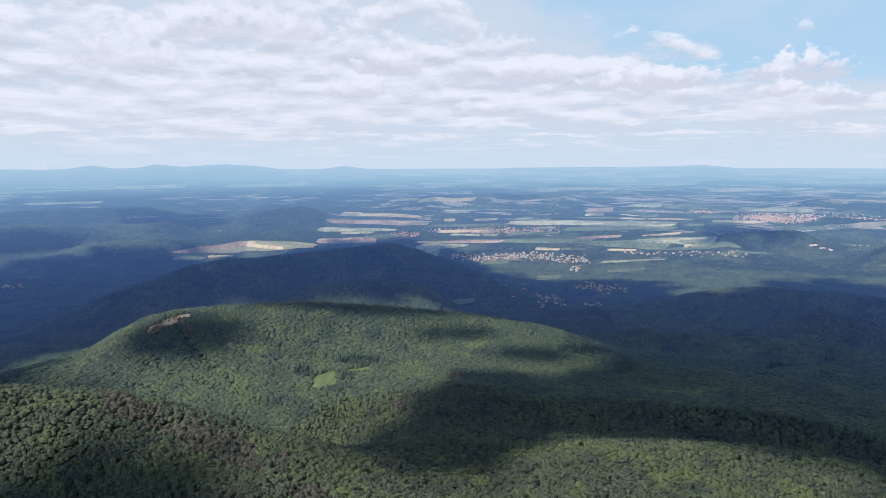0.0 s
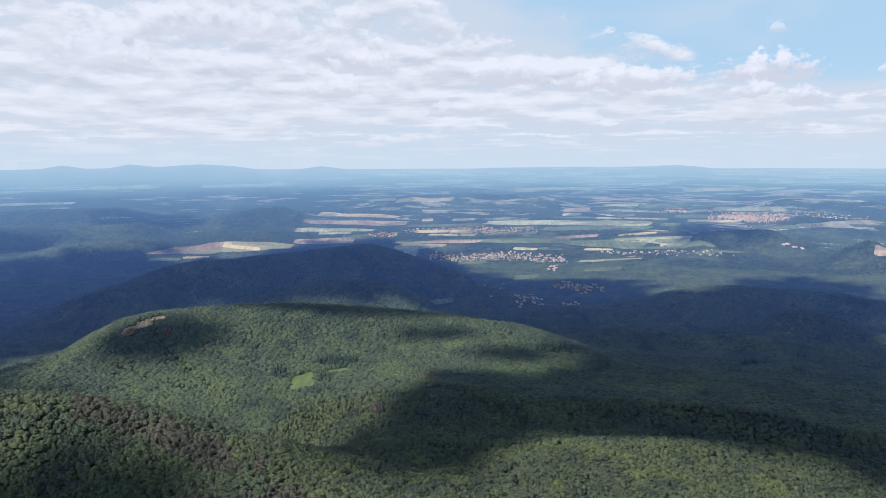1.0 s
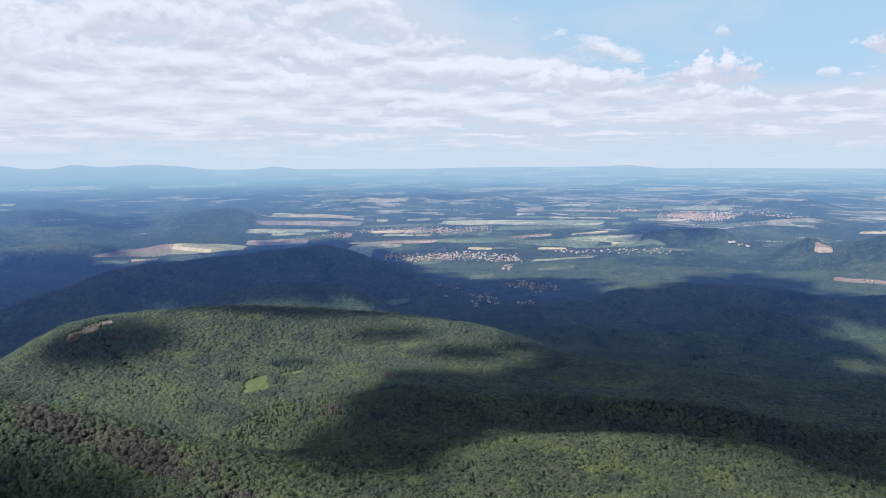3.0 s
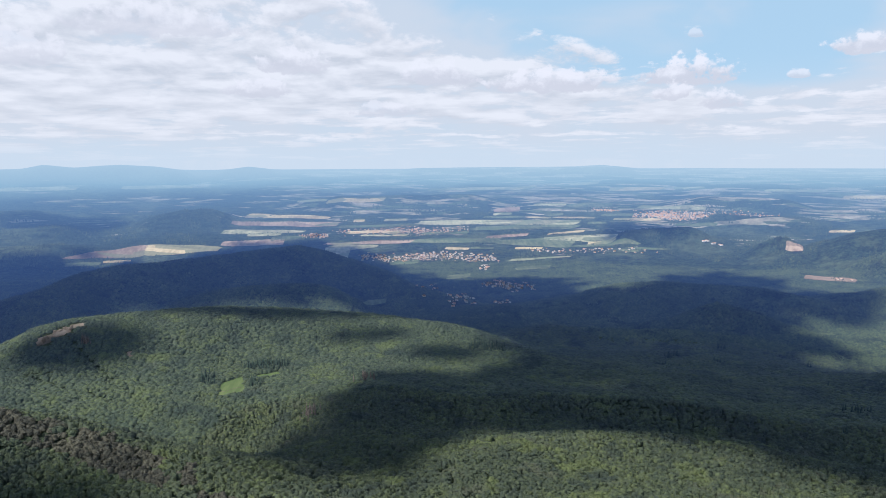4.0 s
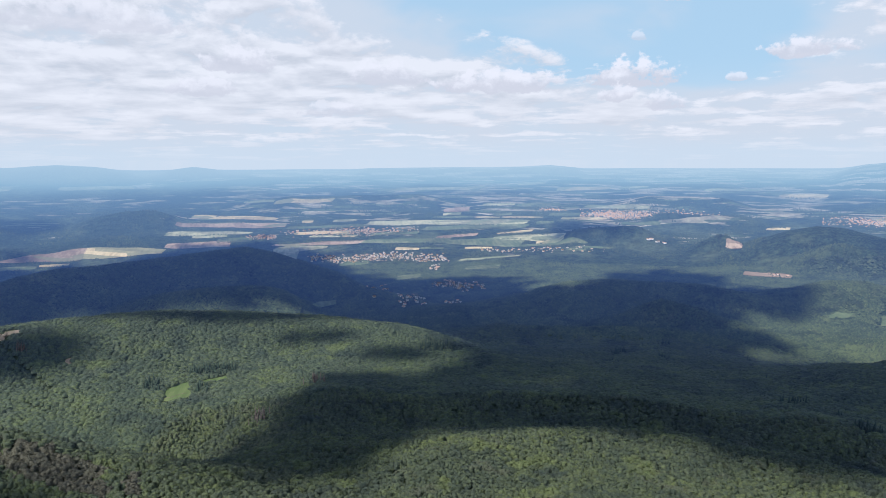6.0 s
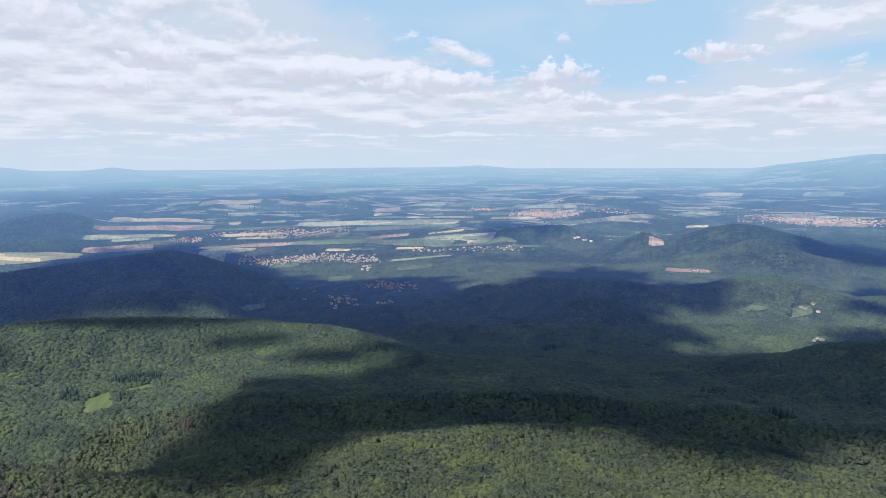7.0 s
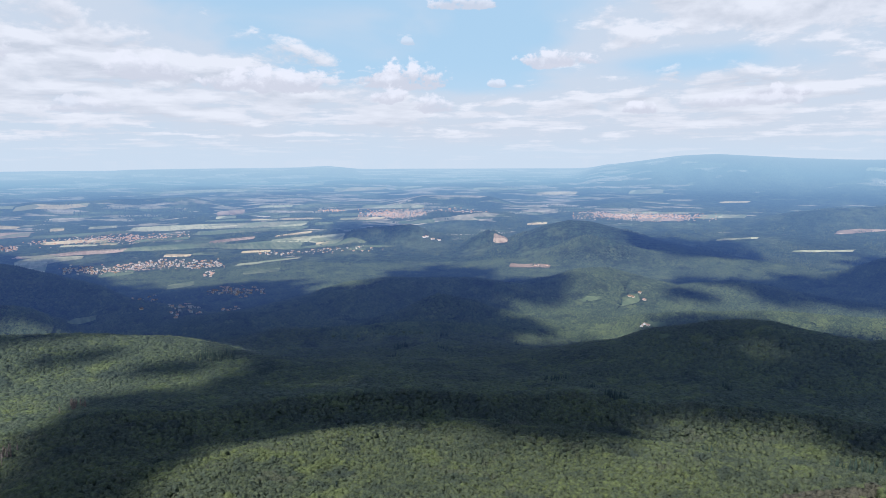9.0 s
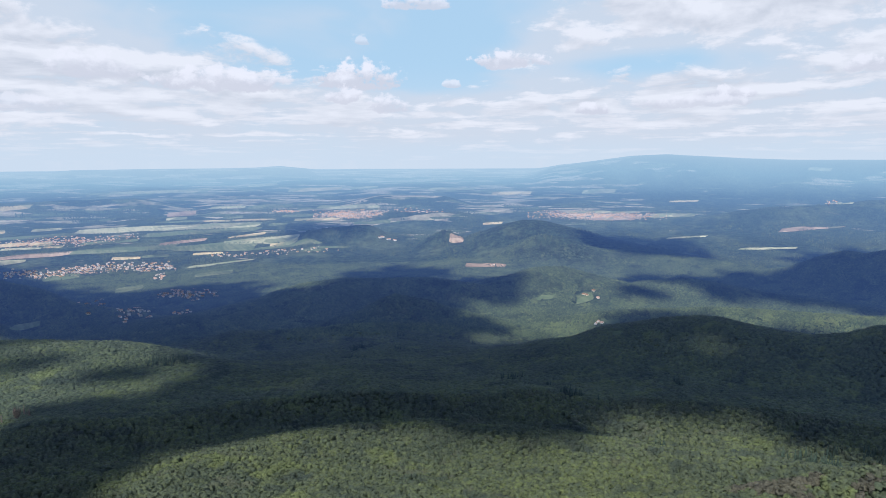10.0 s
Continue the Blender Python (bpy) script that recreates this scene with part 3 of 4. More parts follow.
def in_opening(x, y):
    b, r = np.degrees(np.arctan2(x, y)), np.hypot(x, y)
    out = np.zeros(x.shape, bool)
    ruffle = 5.0 * swell(x, y, 26, 80, 2)
    for b0, b1, near, far in OPENINGS:
        u = (b - b0) / (b1 - b0)
        w = np.linspace(0, 1, len(near))
        out |= (u > 0) & (u < 1) & (r + ruffle > np.interp(u, w, near) - 5) & (r + ruffle < np.interp(u, w, far) + 3)
    return out


# fields: two bearings; dips of the far and near edge at one end and at the other
STRAWS = [
    (-15.8, -10.4, 6.19, 7.17, 6.67, 7.03), (-18.8, -16.9, 7.31, 7.49, 7.35, 7.53), (-8.2, -1.8, 4.1, 4.37, 4.53, 4.72), (16.0, 18.9, 5.94, 6.07, 5.59, 5.81),
    (0.1, 1.0, 4.77, 5.01, 4.73, 4.96), (21.2, 23.1, 4.61, 4.79, 4.6, 4.81), (20.8, 25.0, 2.21, 2.51, 2.11, 2.36), (19.2, 20.6, 6.59, 6.9, 6.41, 6.71),
    (36.5, 38.1, 5.1, 5.29, 5.0, 5.19), (51.2, 53.3, 3.2, 3.33, 3.12, 3.25), (37.2, 40.4, 2.61, 2.84, 2.52, 2.79), (-2.0, 2.7, 3.15, 3.47, 2.98, 3.3),
    (21.6, 24.8, 4.59, 4.81, 4.6, 4.78),
]
PALES = [
    (-10.2, -3.9, 5.35, 5.71, 5.58, 5.76), (-2.3, 2.1, 6.8, 7.49, 6.86, 7.05), (5.4, 18.5, 4.91, 5.28, 4.81, 5.25), (15.7, 21.6, 6.26, 6.44, 5.81, 6.59),
    (12.9, 17.9, 8.09, 8.27, 7.7, 7.83), (23.1, 28.0, 3.58, 3.84, 3.66, 3.91),
    (-4.3, -2.0, 3.13, 3.31, 3.1, 3.28), (6.3, 14.8, 2.33, 2.47, 2.08, 2.39), (17.7, 19.9, 1.84, 2.06, 1.78, 1.96), (-17.2, -12.2, 1.81, 2.07, 1.82, 2.09),
    (-25.2, -20.1, 1.81, 2.06, 1.81, 2.07), (51.1, 54.0, 6.06, 6.24, 5.8, 5.93), (56.4, 60.3, 6.69, 6.86, 6.38, 6.58), (44.5, 47.1, 2.41, 2.77, 2.31, 2.62),
]
STUBBLES = [
    (43.2, 48.9, 4.15, 4.33, 4.03, 4.21), (49.8, 53.1, 4.24, 4.59, 4.13, 4.39), (60.7, 62.2, 0.61, 0.86, 0.65, 0.89), (62.1, 63.7, 3.11, 3.27, 3.02, 3.18),
    (2.6, 4.5, 4.78, 4.96, 4.73, 4.91), (25.7, 27.9, 2.15, 2.31, 2.07, 2.28), (-32.3, -29.2, 2.05, 2.2, 2.05, 2.21), (32.1, 35.8, 2.23, 2.41, 2.24, 2.42),
    (14.8, 17.4, 3.55, 3.73, 3.47, 3.69), (-31.0, -26.0, 2.87, 3.03, 2.91, 3.08),
]
EARTHS = [
    (-21.3, -15.8, 6.88, 7.01, 6.19, 7.21), (-10.3, -5.5, 6.25, 6.62, 6.25, 6.76), (-9.4, -1.1, 4.68, 5.04, 4.95, 5.32), (-2.3, 4.9, 6.61, 6.8, 6.44, 6.76),
    (11.0, 14.4, 6.18, 6.41, 5.93, 6.16), (11.6, 13.7, 3.9, 4.27, 3.79, 4.15), (35.1, 38.4, 8.39, 8.72, 8.47, 8.74), (59.1, 63.2, 5.1, 5.43, 4.72, 4.88),
    (45.2, 48.7, 4.58, 4.8, 4.57, 4.79),
]
GREENS = [
    (0.8, 2.7, 11.4, 11.86, 11.3, 11.67),
    (7.7, 9.7, 9.44, 9.81, 9.22, 9.59),
    (-21.3, -19.0, 7.27, 7.58, 7.39, 7.61), (4.9, 12.2, 6.44, 6.76, 6.25, 6.75), (10.0, 18.5, 5.38, 5.74, 5.17, 5.52), (11.8, 18.1, 6.53, 6.8, 6.23, 7.16),
    (13.4, 16.3, 8.71, 8.98, 8.47, 8.79), (17.6, 21.1, 3.51, 3.86, 3.41, 3.75), (-6.5, -3.8, 6.01, 6.38, 6.0, 6.37), (3.0, 5.4, 8.2, 8.57, 8.1, 8.46),
    (-1.1, 5.4, 5.23, 5.46, 5.19, 5.42), (17.9, 23.2, 6.9, 7.08, 6.52, 6.73), (25.9, 28.9, 4.94, 5.17, 4.88, 5.11), (5.6, 9.5, 5.88, 6.11, 5.79, 6.02),
]
GLADES = [(44.0, 45.6, 10.75, 11.7, 10.5, 11.2), (45.7, 47.7, 12.8, 13.16, 12.66, 13.02), (41.0, 42.6, 11.0, 11.4, 10.8, 11.15), (47.0, 48.0, 13.65, 14.0, 13.5, 13.85)]
for rows, mat, label in ((STRAWS, STRAW, "ripe golden corn field on the valley floor"), (PALES, PALE, "pale stubble field among dark woods"), (STUBBLES, PALE, "pale stubble field among dark woods"),
                         (EARTHS, EARTH, "reddish brown ploughed field"), (GREENS, GREEN, "green crop field bordered by trees")):
    for row in rows:
        opening("field", *row, mat, label, "field", 2.0)
for row in GLADES:
    opening("meadow", *row, GLADE, "pale green meadow between wooded knolls", "meadow", 1.0)
opening("quarry", 33.75, 34.9, 5.95, 6.75, 6.3, 6.75, QUARRY, "sunlit bare quarry face on a wooded knoll", "quarry", 3.0)
plots = random.Random(77)
CROPS = [(STRAW, "ripe golden corn field on the valley floor"), (GREEN, "green crop field bordered by trees"), (PALE, "pale stubble field among dark woods"),
         (GREEN, "green crop field bordered by trees"), (EARTH, "reddish brown ploughed field")]


def taken_up(b, w, r):
    return any(q0 - 0.1 < b + w and b < q1 + 0.1 and s0.min() - 14 < r < s1.max() + 14 for q0, q1, s0, s1 in OPENINGS)


# smaller plots that fill up the open land round the villages
dip = 4.3
while dip < 7.2:
    deep = plots.uniform(0.16, 0.30)
    b = plots.uniform(-9.5, -8)
    while b < 23:
        w = plots.uniform(1.2, 3.6)
        r = math.hypot(*sight(b + w / 2, dip + deep / 2)[:2])
        level = all(float(height(*spot(q, r))) - EYE - float(np.interp(r, table_r, table_z)) < 24 for q in (b, b + w / 2, b + w))
        if r > 3350 and level and not taken_up(b, w, r) and plots.random() < 0.55:
            t = plots.uniform(-0.06, 0.06)
            opening("field", b, b + w - 0.15, dip, dip + deep * 0.8, dip + t, dip + deep * 0.8 + t, *plots.choice(CROPS), "field", 2.0)
        b += w
    dip += deep


# ---- woods ----
def dome(sides, rng, rings=((0.66, 0.64), (1.0, -1.3))):
    """A lumpy cap of foliage: an apex and rings of (radius, height)."""
    v, f = [(rng.uniform(-0.15, 0.15), rng.uniform(-0.15, 0.15), 1.0)], []
    for i, (r, h) in enumerate(rings):
        for s in range(sides):
            a = 2 * math.pi * (s + 0.5 * i + rng.uniform(-0.2, 0.2)) / sides
            q = r * rng.uniform(0.78, 1.2)
            v.append((q * math.cos(a), q * math.sin(a), h + rng.uniform(-0.14, 0.14)))
        first = 1 + i * sides
        for s in range(sides):
            a, b = first + s, first + (s + 1) % sides
            if i == 0:
                f.append((0, a, b))
            else:
                c, d = a - sides, b - sides
                f += [(c, a, d), (d, a, b)]
    return np.array(v), np.array(f)


def crown_of(lobes, sides, sprays, rng):
    """A broadleaf crown: caps of foliage at uneven heights, with loose sprays of leaves standing out of them all round."""
    vs, fs, at, hubs = [], [], 0, []
    for i in range(lobes):
        v, f = dome(sides, rng)
        if lobes > 1:
            s = rng.uniform(0.46, 0.66)
            a = 2 * math.pi * i / max(lobes - 1, 1) + rng.uniform(-0.4, 0.4)
            d = 0.0 if i == 0 else rng.uniform(0.5, 0.75)
            hub = (d * math.cos(a), d * math.sin(a), rng.uniform(0.2, 0.45) if i == 0 else rng.uniform(-0.3, 0.3))
            v = v * (s, s, s * rng.uniform(0.8, 1.2)) + hub
        else:
            s, hub = 0.9, (0.0, 0.0, 0.0)
            v = v * s
        hubs.append((hub, s))
        vs.append(v), fs.append(f + at)
        at += len(v)
    for _ in range(sprays):
        hub, s = rng.choice(hubs)
        a, up = rng.uniform(0, 2 * math.pi), rng.uniform(-0.05, 1.0)
        out = Vector((math.sqrt(max(1 - up * up, 0)) * math.cos(a), math.sqrt(max(1 - up * up, 0)) * math.sin(a), up))
        mid = Vector(hub) + out * s * rng.uniform(0.82, 1.12)
        facing = (out + Vector((rng.uniform(-1, 1), rng.uniform(-1, 1), rng.uniform(-0.4, 0.9))) * 0.8).normalized()
        q = facing.to_track_quat("Z", "Y")
        size, spin = rng.uniform(0.22, 0.42) * (0.55 + 0.6 * s), rng.uniform(0, 6.28)
        for j in range(3):
            w = spin + j * 2.094 + rng.uniform(-0.4, 0.4)
            vs.append(np.array([mid + q @ Vector((size * math.cos(w), size * math.sin(w), rng.uniform(-0.1, 0.1)))]))
        fs.append(np.array([(at, at + 1, at + 2)]))
        at += 3
    return np.concatenate(vs), np.concatenate(fs)


def fir_of(rng):
    v1, f1 = dome(5, rng, ((0.55, -0.2), (1.0, -1.6)))
    return v1 * (0.62, 0.62, 1.3), f1


def plant(name, templates, x, y, z, wide, tall, mat, rng, label, smooth=False):
    """One stand of trees as one mesh."""
    pick = rng.integers(0, len(templates), len(x))
    turn = rng.uniform(0, 2 * math.pi, len(x))
    vs, fs, at = [], [], 0
    for t, (v, f) in enumerate(templates):
        w = np.nonzero(pick == t)[0]
        if not len(w):
            continue
        c, s = np.cos(turn[w])[:, None], np.sin(turn[w])[:, None]
        px = (v[:, 0] * c - v[:, 1] * s) * wide[w, None] + x[w, None]
        py = (v[:, 0] * s + v[:, 1] * c) * wide[w, None] + y[w, None]
        pz = v[:, 2] * tall[w, None] + z[w, None]
        vs.append(np.stack([px, py, pz], -1).reshape(-1, 3))
        fs.append((f[None] + (at + np.arange(len(w)) * len(v))[:, None, None]).reshape(-1, 3))
        at += len(w) * len(v)
    ob = new(name, sheet(name, np.concatenate(vs), np.concatenate(fs), [mat], smooth))
    return tagged(ob, label, "woodland", kind="stuff")


# clusters of houses: how many, between which bearings and dips
HAMLETS = [(190, 0.7, 11.9, 7.58, 8.2), (16, 10.5, 11.3, 8.3, 9.1), (22, 5.2, 7.2, 10.2, 11.3), (24, 7.7, 10.1, 11.0, 11.9), (60, 10.7, 15.0, 9.9, 10.6), (8, 11.7, 13.0, 11.35, 11.75),
           (30, 14.5, 24.4, 7.05, 7.45), (4, 28.0, 29.4, 6.3, 6.5), (3, 37.2, 38.2, 8.35, 8.65), (10, -32.8, -31.4, 8.5, 9.0), (3, 45.7, 46.6, 12.75, 13.1), (4, 44.6, 46.0, 10.5, 11.1)]
SITES = []
for _, b0, b1, far_dip, near_dip in HAMLETS:
    q = sorted(math.hypot(*sight((b0 + b1) / 2, d)[:2]) for d in (near_dip, far_dip))
    SITES.append((b0, b1, q[0] - 35, max(q[1], q[0] + 30) + 10))


def in_hamlet(x, y):
    out = np.zeros(x.shape, bool)
    for i, (b0, b1, r0, r1) in enumerate(SITES):
        out |= ragged(x, y, b0 - 0.3, b1 + 0.3, r0, r1, 100 + i)
    return out


def scatter(r0, r1, gap, rng):
    """Places for trees on the hills in front of the look-out."""
    side = np.arange(-r1, r1, gap)
    x, y = np.meshgrid(side, side)
    x = (x + rng.uniform(-0.42, 0.42, x.shape) * gap).ravel()
    y = (y + rng.uniform(-0.42, 0.42, y.shape) * gap).ravel()
    b, r = np.degrees(np.arctan2(x, y)), np.hypot(x, y)
    r = r + 70.0 * swell(x, y, 130, 95, 2) * ((r > 620) & (r < 3000))
    keep = (r >= r0) & (r < r1) & (b > -34.5) & (b < 67.5)
    x, y = x[keep], y[keep]
    keep = ~in_opening(x, y) & (~out_of_sight(x, y) | (rng.random(len(x)) < 0.05))
    x, y = x[keep], y[keep]
    keep = ~in_hamlet(x, y) | (rng.random(len(x)) < 0.18)
    return x[keep], y[keep]


rng = np.random.default_rng(4)
pyr = random.Random(5)
FULL = [crown_of(3, 6, 26, pyr) for _ in range(10)]
HALF = [crown_of(2, 5, 12, pyr) for _ in range(8)]
SMALL = [crown_of(1, 5, 4, pyr) for _ in range(8)]
TINY = [dome(5, pyr, ((1.0, -1.5),)) for _ in range(8)]
FIRS = [fir_of(pyr) for _ in range(4)]


FIR_PLOTS = []
for b0, b1, far_dip, near_dip in ((-12.6, -11.0, 16.4, 17.4), (-9.6, -5.2, 15.9, 16.6), (9, 13, 15.0, 15.7), (-8.9, -7.4, 17.2, 17.9)):
    q = [math.hypot(*sight((b0 + b1) / 2, d)[:2]) for d in (near_dip, far_dip)]
    FIR_PLOTS.append((b0, b1, q[0], q[1]))


DEAD = make_leaves("dead_needles", (0.10, 0.085, 0.075), (0.16, 0.13, 0.11), (0.22, 0.18, 0.15), (0.14, 0.11, 0.09))
for bearing, far_dip, near_dip, count in ((-3.8, 20.0, 20.8, 26), (0.9, 17.6, 18.0, 16), (-20.5, 13.0, 13.4, 12)):
    ends = [sight(bearing, d) for d in (near_dip, far_dip)]
    u = rng.uniform(0, 1, count)
    x = ends[0][0] + u * (ends[1][0] - ends[0][0]) + rng.normal(0, 7, count)
    y = ends[0][1] + u * (ends[1][1] - ends[0][1]) + rng.normal(0, 4, count)
    size = rng.uniform(0.7, 1.2, count)
    plant("dead_spruce", FIRS, x, y, height(x, y) + 9.5 * size, 2.6 * size, 5.2 * size, DEAD, rng, "grey-brown dead spruces standing in the green forest")


def firs_here(x, y):
    """Plantations of spruce among the broadleaf woods."""
    wild = (swell(x, y, 190, 21, 3) + 0.6 * swell(x, y, 35, 22, 2) > 0.78) & (np.hypot(x, y) > 850)
    for b0, b1, r0, r1 in FIR_PLOTS:
        wild |= ragged(x, y, b0, b1, r0, r1, 90)
    return wild


def bronze_here(x, y):
    """Stands of bronze foliage along the spur and on the nearest slopes."""
    b, r = np.degrees(np.arctan2(x, y)), np.hypot(x, y)
    crest = np.interp(b, [-30, -26.1, -22.2, -18, -13.6], [835, 790, 740, 690, 640])
    far = (b > -27) & (b < -13) & (np.abs(r - crest + 12) < 30)
    near = ((b < -10) & (r < 600)) | ((b > 57) & (r < 620))
    return (far | near) & (swell(x, y, 34, 52, 3) > -0.12)


BIG = [crown_of(7, 5, 150, pyr) for _ in range(6)]


def trunk_mesh(rnd):
    """A tapered trunk with three limbs reaching into the crown."""
    bm = bmesh.new()

    def limb(a, b, r0, r1, sides=6):
        a, b = Vector(a), Vector(b)
        q = (b - a).to_track_quat("Z", "Y")
        rings = []
        for p, r in ((a, r0), (a.lerp(b, 0.5), (r0 + r1) * 0.48), (b, r1)):
            rings.append([bm.verts.new(p + q @ Vector((r * math.cos(2 * math.pi * i / sides), r * math.sin(2 * math.pi * i / sides), 0))) for i in range(sides)])
        for low, up in zip(rings, rings[1:]):
            for i in range(sides):
                bm.faces.new((low[i], low[(i + 1) % sides], up[(i + 1) % sides], up[i]))

    limb((0, 0, -1.0), (0.2, 0.1, 6.5), 0.32, 0.16)
    for i in range(3):
        w = 2.1 * i + rnd.uniform(-0.4, 0.4)
        limb((0.1, 0.05, 2.6 + 0.9 * i), (1.7 * math.cos(w), 1.7 * math.sin(w), 5.4 + 0.5 * i), 0.14, 0.06, 5)
    me = bpy.data.meshes.new("trunk")
    bm.to_mesh(me)
    bm.free()
    me.materials.append(BARK)
    return me


def tree_thing(v, f, rnd):
    """A single broadleaf tree, with its trunk and its crown."""
    tree = tagged(new("tree"), "full-leaved green broadleaf tree on the forest edge below", "tree", "nearest trees of the forest")
    crown = new("crown", sheet("crown", v * (3.7, 3.7, 5.0) + (0, 0, 3.8), f, [LEAVES]))
    trunk = new("trunk", trunk_mesh(rnd))
    crown.parent = trunk.parent = tree
    return tree


NEAREST = [tree_thing(v, f, pyr) for v, f in BIG]
placed = 0
for name, shapes, r0, r1, gap, mat, wide, tall, lift in (("woodland", FULL, 490, 720, 5.6, LEAVES, 0.86, 3.1, 3.0), ("woodland", HALF, 720, 1060, 6.0, LEAVES, 0.86, 2.7, 2.8),
                                                         ("woodland", SMALL, 1060, 1750, 5.5, HAZY_HILL_LEAVES, 1.08, 2.3, 2.6), ("far_woodland", TINY, 1750, 3330, 7.4, FAR_LEAVES, 0.98, 2.5, 2.0)):
    x, y = scatter(r0, r1, gap, rng)
    z = height(x, y)
    size = rng.uniform(0.60, 1.32, len(x)) * (1 + 0.22 * swell(x, y, 60, 31, 2))
    fir = firs_here(x, y) & (rng.random(len(x)) < 0.8) & (r0 < 1700)
    ok = ~fir
    if r0 < 500:
        dip = np.degrees(np.arctan2(EYE - z - 8, np.hypot(x, y)))
        bearing = np.degrees(np.arctan2(x, y))
        close = np.nonzero((dip < 27.6) & (bearing > -20) & (bearing < 55))[0]
        close = close[np.argsort(-dip[close])][:300]
        ok[close] = False
        for i in close:
            m = Matrix.LocRotScale((x[i], y[i], z[i]), Euler((0, 0, rng.uniform(0, 6.28))), None)
            first = NEAREST[placed % 6]
            if placed < 6:
                first.matrix_basis = m @ Matrix.Diagonal((size[i], size[i], size[i], 1))
            else:
                first.scale = (size[i],) * 3
                copy_thing(first, m)
            placed += 1
    bronze = ok & bronze_here(x, y) & (r0 < 1000)
    for ok, mat, label in ((ok & ~bronze, mat, "dense summer broadleaf forest covering the hills"), (bronze, RUSSET, "stand of grey-brown withering trees on the spur")):
        if ok.any():
            bump = 1.4 * swell(x[ok], y[ok], 44, 33, 2) + rng.uniform(-0.7, 0.7, ok.sum())
            plant(name, shapes, x[ok], y[ok], z[ok] + lift * size[ok] + bump, wide * gap * size[ok], tall * size[ok], mat, rng, label, True)
    if fir.any():
        plant("fir_wood", FIRS, x[fir], y[fir], z[fir] + 7.0 * size[fir], 3.4 * size[fir], 4.6 * size[fir], NEEDLES, rng, "dark spruce plantation among broadleaf trees")


side = np.arange(-210, 210, 7.0)
x, y = np.meshgrid(side, side)
x, y = (x + rng.uniform(-2, 2, x.shape)).ravel(), (y + rng.uniform(-2, 2, y.shape)).ravel()
x[0] = y[0] = 0.0
size = rng.uniform(0.75, 1.25, len(x))
plant("woodland", TINY, x, y, height(x, y) + 5.0 * size, 4.3 * size, 5.0 * size, LEAVES, rng, "dense summer broadleaf forest covering the hills")

# ---- clouds overhead ----
BASE = EYE + 1100.0


def cloud(b0, b1, far_dip, near_dip, seed):
    """A flat-based cumulus over the hills, between these bearings and dips along the sun's way."""
    rnd = random.Random(seed)
    mid = (b0 + b1) / 2
    fx, fy, fz = sight(mid, far_dip)
    nx, ny, nz = sight(mid, near_dip)
    r0, r1 = math.hypot(nx, ny), math.hypot(fx, fy)
    hw, hd = radians((b1 - b0) / 2) * (r0 + r1) / 2, max((r1 - r0) / 2, 22)
    px, py = spot(mid, (r0 + r1) / 2)
    up = (BASE - float(height(px, py)) - 8) / TO_SUN.z
    cx, cy = px + TO_SUN.x * up, py + TO_SUN.y * up
    a = radians(mid)
    puff = max(16.0, min(hw, hd) * 0.22)
    gap = puff * 0.95
    u, v = np.meshgrid(np.arange(-1.3 * hw, 1.3 * hw, gap), np.arange(-1.3 * hd, 1.3 * hd, gap))
    u, v = u.ravel(), v.ravel()
    fill = 1.0 - (np.abs(u / hw) ** 3 + np.abs(v / hd) ** 3) ** (1 / 3) + 0.30 * swell(u + seed * 991.0, v, 0.8 * min(hw, hd) + 30, 61, 3)
    bm = bmesh.new()
    for i in np.nonzero(fill > -0.22)[0]:
        if fill[i] < 0.03 and rnd.random() > 0.55 + 2.2 * fill[i]:
            continue
        s = puff * rnd.uniform(0.75, 1.05) * (0.75 + 0.5 * min(fill[i], 0.6)) * (1.0 if fill[i] > 0.03 else 0.6)
        pu, pv = u[i] + rnd.uniform(-0.3, 0.3) * gap, v[i] + rnd.uniform(-0.3, 0.3) * gap
        at = Vector((cx + pu * math.cos(a) + pv * math.sin(a), cy - pu * math.sin(a) + pv * math.cos(a), BASE))
        for p in bmesh.ops.create_icosphere(bm, subdivisions=1, radius=s)["verts"]:
            q = 1 + 0.25 * rnd.uniform(-1, 1)
            p.co = Vector((p.co.x * q, p.co.y * q, max(p.co.z * q * (0.5 + max(fill[i], 0.0)), -0.12 * s))) + at
    me = bpy.data.meshes.new("cloud")
    bm.to_mesh(me)
    bm.free()
    me.materials.append(CLOUD)
    me.polygons.foreach_set("use_smooth", np.ones(len(me.polygons), bool))
    return tagged(new("cloud", me), "white flat-based cumulus drifting over the hills", "cloud", "fair-weather clouds", "structure")


# clouds whose shadows lie on the near slopes, on the hills and in the valley: two bearings, two dips
NEAR_SHADES = [
    (-37, -17, 23.4, 28.0), (34, 47, 20.4, 22.5),
    (-9, -5, 22.6, 24.5), (-5, 9.0, 20.4, 25.4), (-40, -23, 21.4, 25), (0.7, 9.3, 17.2, 18.3), (-3, 18, 18.5, 22.2), (15.5, 36, 13.9, 20.2),
    (25.0, 53, 14.6, 21.3), (9, 17, 16.4, 20), (12, 22, 18.5, 21.9), (21, 36, 18.5, 21.4), (42.0, 51, 13.9, 18.0), (45, 60, 14.9, 19.4),
    (50, 79, 14.9, 18.4), (58, 82, 14.5, 19.5), (56.8, 80, 17.9, 21.1),
]
